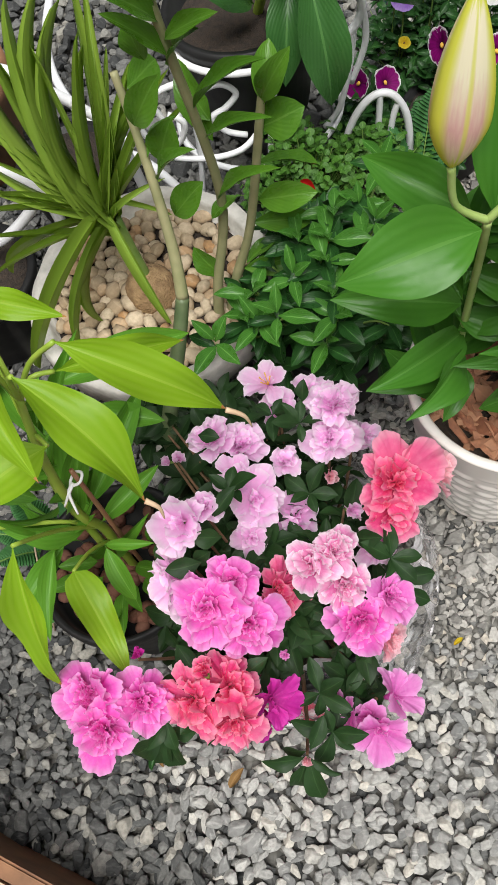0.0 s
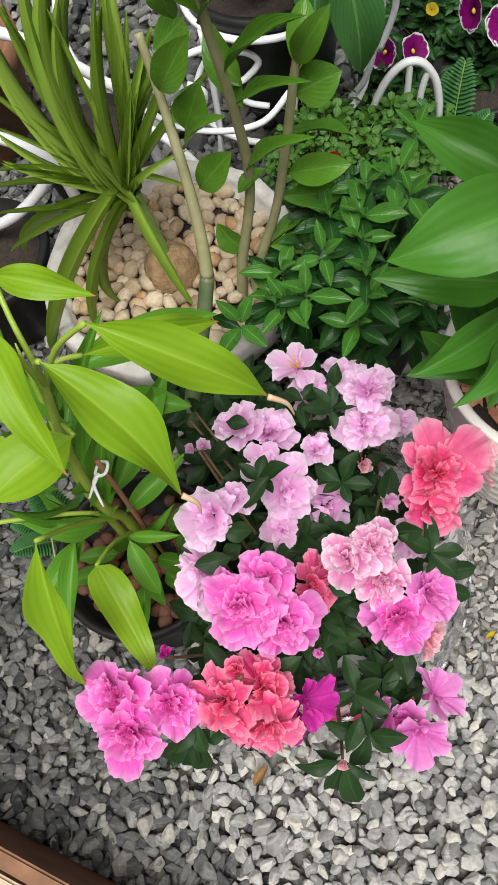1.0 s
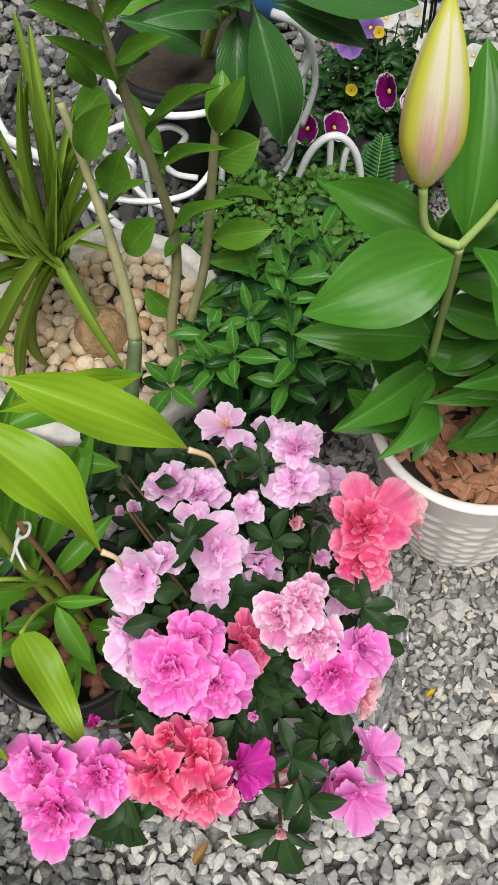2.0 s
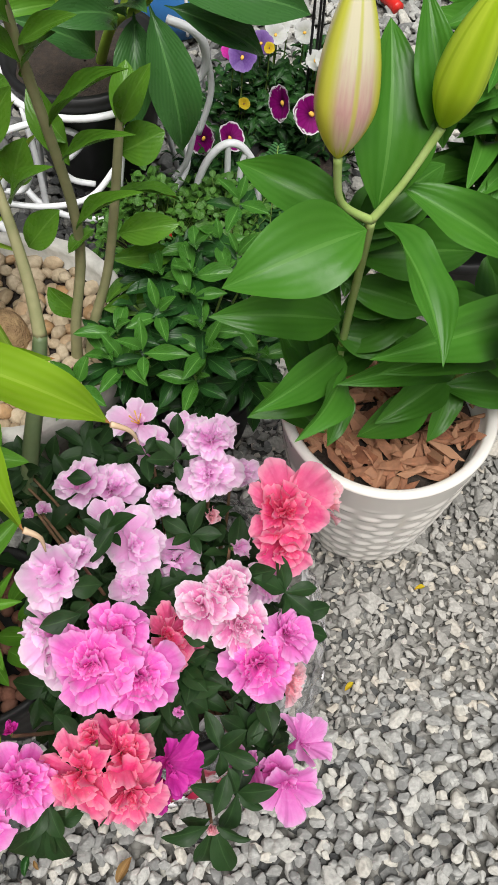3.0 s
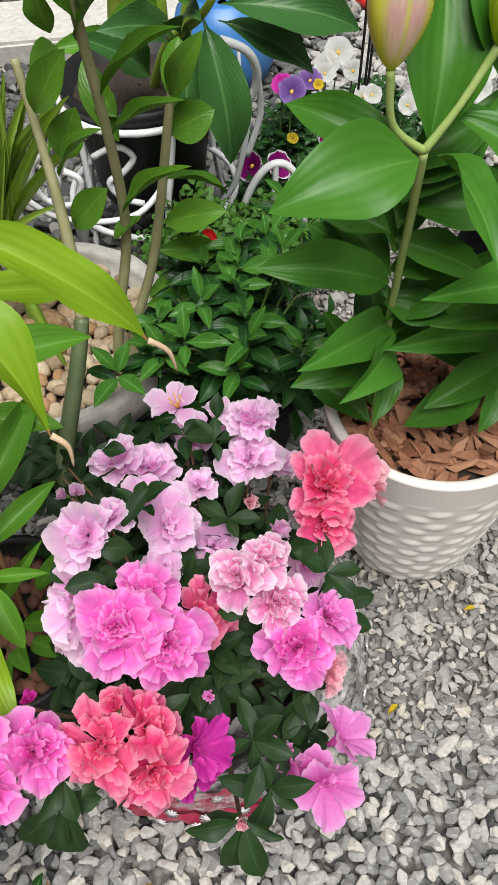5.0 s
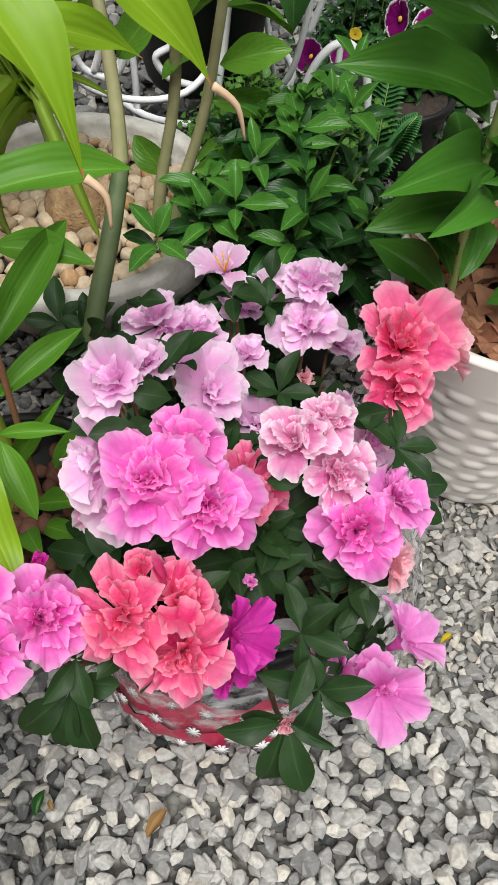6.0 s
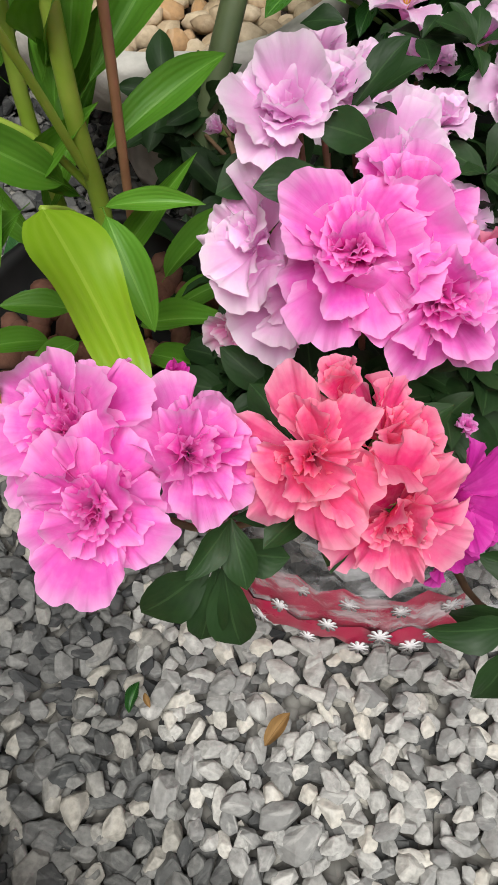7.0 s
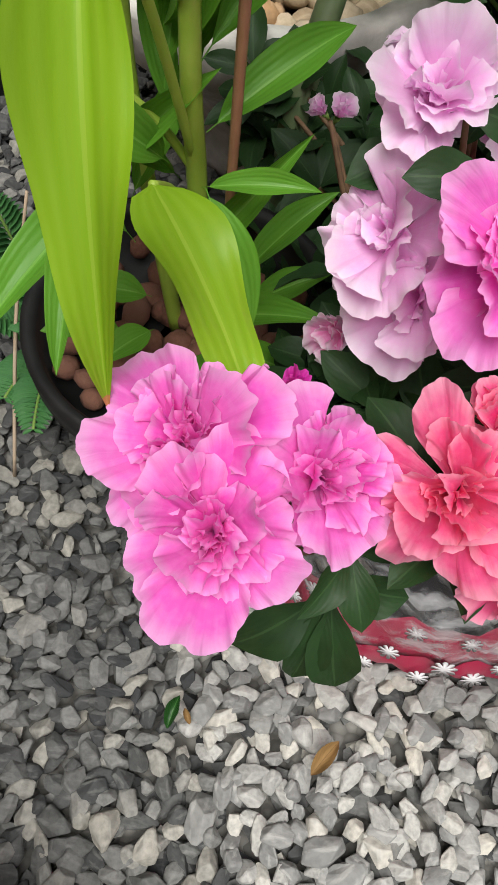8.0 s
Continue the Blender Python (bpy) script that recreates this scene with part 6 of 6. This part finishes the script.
for i, (x, y, z, nx, ny, nz, radius) in enumerate(((0.127, 1.215, 0.168, -0.7, -0.5, 0.5, 0.027), (0.167, 1.212, 0.165, 0.4, -0.5, 0.7, 0.026), (0.257, 1.216, 0.218, -0.8, -0.4, 0.3, 0.029), (0.295, 1.183, 0.217, 0.1, -0.8, 0.6, 0.033), (0.331, 1.187, 0.217, 0.6, -0.4, 0.5, 0.028))):
    stem_flower("petunia_flower", "dark purple petunia flower with a white rim", (x, y, z), (nx, ny, nz), radius, PURPLE, (x - 0.01, y + 0.02, 0.08), STAMEN, i)
for i, (x, y, z, material, radius, name, label) in enumerate((
    (0.2079, 1.3274, 0.2279, VIOLET, 0.026, "pansy_flower", "violet pansy flower on a thin stalk"), (0.1953, 1.3516, 0.2279, DEEP, 0.020, "pansy_flower", "very dark violet pansy flower"), (0.2467, 1.3757, 0.2182, VIOLET, 0.022, "pansy_flower", "violet pansy flower on a thin stalk"),
    (0.2594, 1.3612, 0.2182, YELLOW, 0.010, "pansy_flower", "yellow pansy flower on a thin stalk"), (0.210, 1.329, 0.140, YELLOW, 0.011, "pansy_flower", "small yellow flower among green leaves"), (0.3079, 1.4433, 0.2279, WHITE, 0.028, "white_flower", "white ruffled flower over dark leaves"),
    (0.2855, 1.424, 0.2182, WHITE, 0.024, "white_flower", "white ruffled flower over dark leaves"), (0.3311, 1.3274, 0.2085, WHITE, 0.018, "white_flower", "small white flower over dark leaves"), (0.3428, 1.3129, 0.2182, WHITE, 0.018, "white_flower", "small white flower over dark leaves"),
    (0.3971, 1.2791, 0.2134, WHITE, 0.018, "white_flower", "small white flower over dark leaves"), (0.3243, 1.3854, 0.2231, WHITE, 0.02, "white_flower", "white flower over dark leaves"), (0.2758, 1.395, 0.2182, WHITE, 0.02, "white_flower", "white flower over dark leaves"),
    (0.5329, 1.3274, 0.2037, WHITE, 0.026, "white_flower", "white flower among dark leaves"), (0.5523, 1.366, 0.2134, WHITE, 0.024, "white_flower", "white flower among dark leaves"), (0.7318, 1.3274, 0.0582, RED, 0.022, "red_flower", "red flower near the gravel"))):
    stem_flower(name, label, (x, y, z), (0.1 * (i % 3) - 0.1, -0.6, 0.7), radius, material, (x - 0.01, y + 0.02, 0.0 if z < 0.1 else 0.06), STAMEN if material is not YELLOW else WOOD_STEM, 50 + i)
red = thing("red_petal", "single red petal lying on the small leaves", "petal", (0.038, 0.914, 0.30))
piece("blade", mesh_of("blade", *leaf_shape(0.5, 0.7, 0.5, 0.12, 0, 0.1, 2, 8, 4), RED), pose_leaf((0.028, 0.930, 0.268), (0.048, 0.910, 0.262), 0.012, (0, -0.4, 1)), red)


# ---- second lily, behind ----
def build_back_lily():
    plant = thing("lily", "leafy dark green lily without flowers behind the white pot", "lily plant", (0.50, 0.98, 0.0))
    piece("pot", lathe("pot", [(0.06, 0.004), (0.062, 0.01), (0.08, 0.12), (0.085, 0.122), (0.085, 0.14), (0.076, 0.14), (0.07, 0.11), (0.01, 0.108)], BLACK_PLASTIC, 36), Matrix.Translation((0.50, 0.98, 0)), plant, "black plastic pot")
    r = random.Random(61)
    leaf = [mesh_of("leaf", *leaf_shape(0.42, 0.9, 0.22, 0.10, 0.06, 0.10, 10 + s, 12, 4, 0.03), LILY_LEAF) for s in range(4)]
    for j, (x, y, h) in enumerate(((0.47, 0.95, 0.44), (0.52, 0.98, 0.48), (0.56, 0.94, 0.42), (0.50, 1.03, 0.46))):
        foot = Vector((0.5 + 0.3 * (x - 0.5), 0.98 + 0.3 * (y - 0.98), 0.10))
        top = Vector((x, y, h))
        piece("stem", tube("stem", (foot, foot.lerp(top, 0.5), top), (0.005, 0.0045, 0.004), LILY_STEM, 8, 4), Matrix.Identity(4), plant)
        for k in range(15):
            s = 0.30 + 0.7 * k / 14
            c = foot.lerp(top, s)
            w = k * 2.4 + j
            t = c + Vector((math.cos(w), math.sin(w), r.uniform(-0.15, 0.45))).normalized() * r.uniform(0.10, 0.15)
            piece("leaf", leaf[r.randrange(4)], pose_leaf(c, t, r.uniform(0.036, 0.05), (0, -0.5, 0.9)), plant)


build_back_lily()


# ---- far edge of the yard ----
def build_far():
    slab = thing("kerb", "pale weathered concrete slab on the gravel", "kerb", (-0.1364, 2.0229, 0))
    bm = bmesh.new()
    bmesh.ops.create_cube(bm, size=1, matrix=Matrix.Translation((-0.1752, 2.0519, 0.0291)) @ Matrix.Diagonal((0.52, 0.22, 0.06, 1)))
    bmesh.ops.bevel(bm, geom=bm.edges[:], offset=0.008, segments=2, affect="EDGES")
    part("slab", bm, CONCRETE, slab, smooth=False)
    can = thing("watering_can", "round blue plastic watering can standing on the gravel", "watering can", (0.1303, 1.8297, 0))
    at = Matrix.Translation((0.1303, 1.8297, 0))
    piece("body", lathe("body", [(0.07, 0.004), (0.10, 0.012), (0.115, 0.05), (0.115, 0.10), (0.10, 0.15), (0.07, 0.175), (0.06, 0.18), (0.055, 0.175), (0.06, 0.165), (0.01, 0.16)], BLUE_PLASTIC, 48), at, can)
    piece("handle", tube("handle", ((0.0576, 1.8297, 0.1552), (0.0673, 1.8297, 0.2231), (0.1303, 1.8297, 0.2522), (0.1934, 1.8297, 0.2231), (0.2031, 1.8297, 0.1552)), (0.008,) * 5, BLUE_PLASTIC, 8, 5), Matrix.Identity(4), can)
    piece("stripe", tube("stripe", ((0.1497, 1.7167, 0.0291), (0.1527, 1.7148, 0.0776), (0.1507, 1.7215, 0.1261)), (0.004,) * 3, PRINT_WHITE, 6, 4), Matrix.Identity(4), can, "pale vertical stripe")
    tub = thing("plastic_tub", "dark slate-grey ribbed plastic tub", "tub", (0.3001, 2.0809, 0))
    piece("body", lathe("body", [(0.10, 0.004), (0.11, 0.012), (0.125, 0.20), (0.135, 0.205), (0.135, 0.22), (0.12, 0.22), (0.115, 0.19), (0.01, 0.18)], GREY_PLASTIC, 96, lambda w, i, n: 0.004 * math.copysign(1, math.sin(20 * w)) if 1 <= i <= 2 else 0.0), Matrix.Translation((0.3001, 2.0809, 0)), tub)
    hose = thing("red_pipe", "red plastic pipe lying across the gravel", "pipe", (0.4456, 2.1968, 0.0116))
    piece("pipe", tube("pipe", ((0.4068, 2.3514, 0.0155), (0.4485, 2.2393, 0.0155), (0.5232, 2.0326, 0.0155), (0.5979, 1.8249, 0.0155), (0.6202, 1.7621, 0.0136)), (0.014,) * 5, RED_PLASTIC, 12, 5), Matrix.Identity(4), hose)
    for k, (x, y) in enumerate(((0.322, 1.337), (0.335, 1.347), (0.343, 1.357))):
        cord = thing("hanging_cord", "thin black cord hanging down to the plants", "cord", (x, y, 0.15))
        piece("line", tube("line", ((x, y, 0.14), (x + 0.004, y - 0.01, 0.4), (x - 0.006, y - 0.02, 0.8), (x, y - 0.02, 1.3)), (0.0025,) * 4, BLACK_PLASTIC, 6, 4), Matrix.Identity(4), cord)
    grass = thing("variegated_grass", "tuft of pale striped grass at the gravel edge", "ornamental grass", (0.93, 1.62, 0.0))
    r = random.Random(71)
    blade = [mesh_of("blade", *leaf_shape(0.4, 0.5, 0.4, 0.15, 0, 0.25, s, 10, 2), PALE_BLADE) for s in range(3)]
    for k in range(60):
        w = r.uniform(0, 6.28)
        b = Vector((0.93 + 0.03 * math.cos(w), 1.62 + 0.03 * math.sin(w), 0.0))
        t = b + Vector((math.cos(w), math.sin(w), r.uniform(0.2, 1.3))) * r.uniform(0.09, 0.17)
        piece("blade", blade[k % 3], pose_leaf(b, t, 0.010, (0, -0.3, 1)), grass)
    rock = thing("flat_stone", "flat brownish stone lying on the gravel", "stone", (0.90, 1.46, 0.0))
    v, f, _ = rock_shape(91, 0.3, 24)
    piece("stone", mesh_of("stone", v, f, None, PALE_WOOD, False), Matrix.Translation((0.90, 1.47, 0.015)) @ Matrix.Diagonal((0.08, 0.06, 0.06, 1)), rock)
    # two pale canes of a plant at the back
    back = thing("cane_plant", "tall plant with broad upright yellow-green stems", "garden plant", (-0.0006, 1.4433, 0))
    for pts in (((-0.0782, 1.4433, 0), (-0.0782, 1.424, 0.2716), (-0.0636, 1.424, 0.4074), (-0.0491, 1.424, 0.6014)), ((-0.0006, 1.4433, 0), (-0.0016, 1.424, 0.2134), (0.0023, 1.424, 0.4074), (-0.0006, 1.424, 0.6014)), ((0.0188, 1.4433, 0), (0.0246, 1.424, 0.2279), (0.043, 1.424, 0.3162), (0.0625, 1.424, 0.4074), (0.077, 1.424, 0.5626))):
        piece("cane", tube("cane", pts, (0.013, 0.013, 0.012, 0.010, 0.008)[:len(pts)], LIME_STEM, 10, 5), Matrix.Identity(4), back)
    wide = [mesh_of("leaf", *leaf_shape(0.45, 0.7, 0.2, 0.10, 0.03, 0.1, s, 12, 4, 0.05), DRAGON_LEAF) for s in range(2)]
    for i, (b, t) in enumerate((((-0.0006, 1.424, 0.4365), (-0.0879, 1.3467, 0.582)), ((-0.0636, 1.424, 0.388), (-0.1655, 1.3467, 0.485)), ((-0.0685, 1.424, 0.291), (-0.1752, 1.366, 0.3201)), ((-0.0006, 1.424, 0.3395), (-0.0685, 1.3081, 0.388)), ((0.0479, 1.424, 0.3492), (-0.0103, 1.3274, 0.4462)))):
        piece("leaf", wide[i % 2], pose_leaf(b, t, 0.045, (0, -0.8, 0.6)), back)


PALE_BLADE = leaf_material("striped_grass_blade", (0.36, 0.40, 0.26), (0.55, 0.57, 0.42), (0.2, 0.3, 0.1), 2.0, 0.5, 0.0, False, True)
build_far()


# ---- timber edge by the walk, and litter on the gravel ----
def build_timber():
    deck = thing("timber_deck", "low weathered timber deck with a dark brown edge board", "timber deck", (-0.42, 0.05, 0.0))
    lean = math.atan2(-0.043, 0.096)
    turn = Matrix.Translation((-0.296, 0.072, 0)) @ Matrix.Rotation(lean, 4, "Z")
    for name, off, z, wide, high, material in (("edge_board", -0.010, 0.06, 0.020, 0.12, PLANK), ("plank", -0.070, 0.110, 0.094, 0.024, PALE_WOOD), ("plank", -0.170, 0.110, 0.094, 0.024, PALE_WOOD), ("plank", -0.270, 0.110, 0.094, 0.024, PALE_WOOD)):
        bm = bmesh.new()
        bmesh.ops.create_cube(bm, size=1, matrix=turn @ Matrix.Translation((-0.10, off, z)) @ Matrix.Diagonal((0.66, wide, high, 1)))
        bmesh.ops.bevel(bm, geom=bm.edges[:], offset=0.003, segments=2, affect="EDGES")
        part(name, bm, material, deck, smooth=False)
    bm = bmesh.new()
    bmesh.ops.create_cube(bm, size=1, matrix=turn @ Matrix.Translation((-0.10, -0.29, 0.049)) @ Matrix.Diagonal((0.66, 0.05, 0.098, 1)))
    part("joist", bm, PLANK, deck, smooth=False)


build_timber()


# invented wall outside the view, added to block light from the left
def build_unseen_wall():
    wall = tagged(new("unseen_shade_wall"), "added brown board wall, out of view, that shades the gravel from the left", "wall", kind="structure")
    for k in range(19):
        bm = bmesh.new()
        bmesh.ops.create_cube(bm, size=1, matrix=Matrix.Translation((-0.80, -1.1 + 0.101 * k, 0.95)) @ Matrix.Diagonal((0.025, 0.097, 1.9, 1)))
        bmesh.ops.bevel(bm, geom=bm.edges[:], offset=0.002, segments=1, affect="EDGES")
        part("board", bm, PLANK, wall, smooth=False)


build_unseen_wall()
DRY = leaf_material("dry_brown_leaf", (0.16, 0.09, 0.03), (0.30, 0.18, 0.07), (0.1, 0.05, 0.02), 5.0, 0.7)
for name, label, x, y, angle, length, material in (
    ("yellow_petal", "fallen yellow petal on the gravel", 0.182, 0.343, 0.6, 0.016, YELLOW), ("yellow_petal", "fallen yellow petal on the gravel", 0.304, 0.459, 0.1, 0.015, YELLOW),
    ("dry_leaf", "curled dry brown leaf on the gravel", -0.118, 0.176, 0.9, 0.030, DRY), ("fallen_leaf", "small green leaf between the stones", -0.221, 0.199, 1.3, 0.024, SHRUB_LEAF),
    ("dry_leaf", "tiny dry leaf beside the green leaf", -0.205, 0.203, 2.0, 0.012, DRY)):
    ob = thing(name, label, "litter", (x, y, 0.008))
    a = Vector((x, y, 0.012))
    piece("blade", mesh_of("blade", *leaf_shape(0.5, 0.7, 0.6, 0.12, 0.1, 0.1, 2, 8, 4), material), pose_leaf(a, a + Vector((math.cos(angle), math.sin(angle), 0.15)) * length, length * 0.4), ob)
straw = thing("straw", "dry yellow straw leaning on the pot", "dry stalk", (-0.375, 0.39, 0.0))
piece("stalk", tube("stalk", ((-0.375, 0.39, 0.0), (-0.345, 0.44, 0.15), (-0.318, 0.47, 0.25)), (0.0016, 0.0015, 0.001), PALE_WOOD, 6, 4), Matrix.Identity(4), straw)


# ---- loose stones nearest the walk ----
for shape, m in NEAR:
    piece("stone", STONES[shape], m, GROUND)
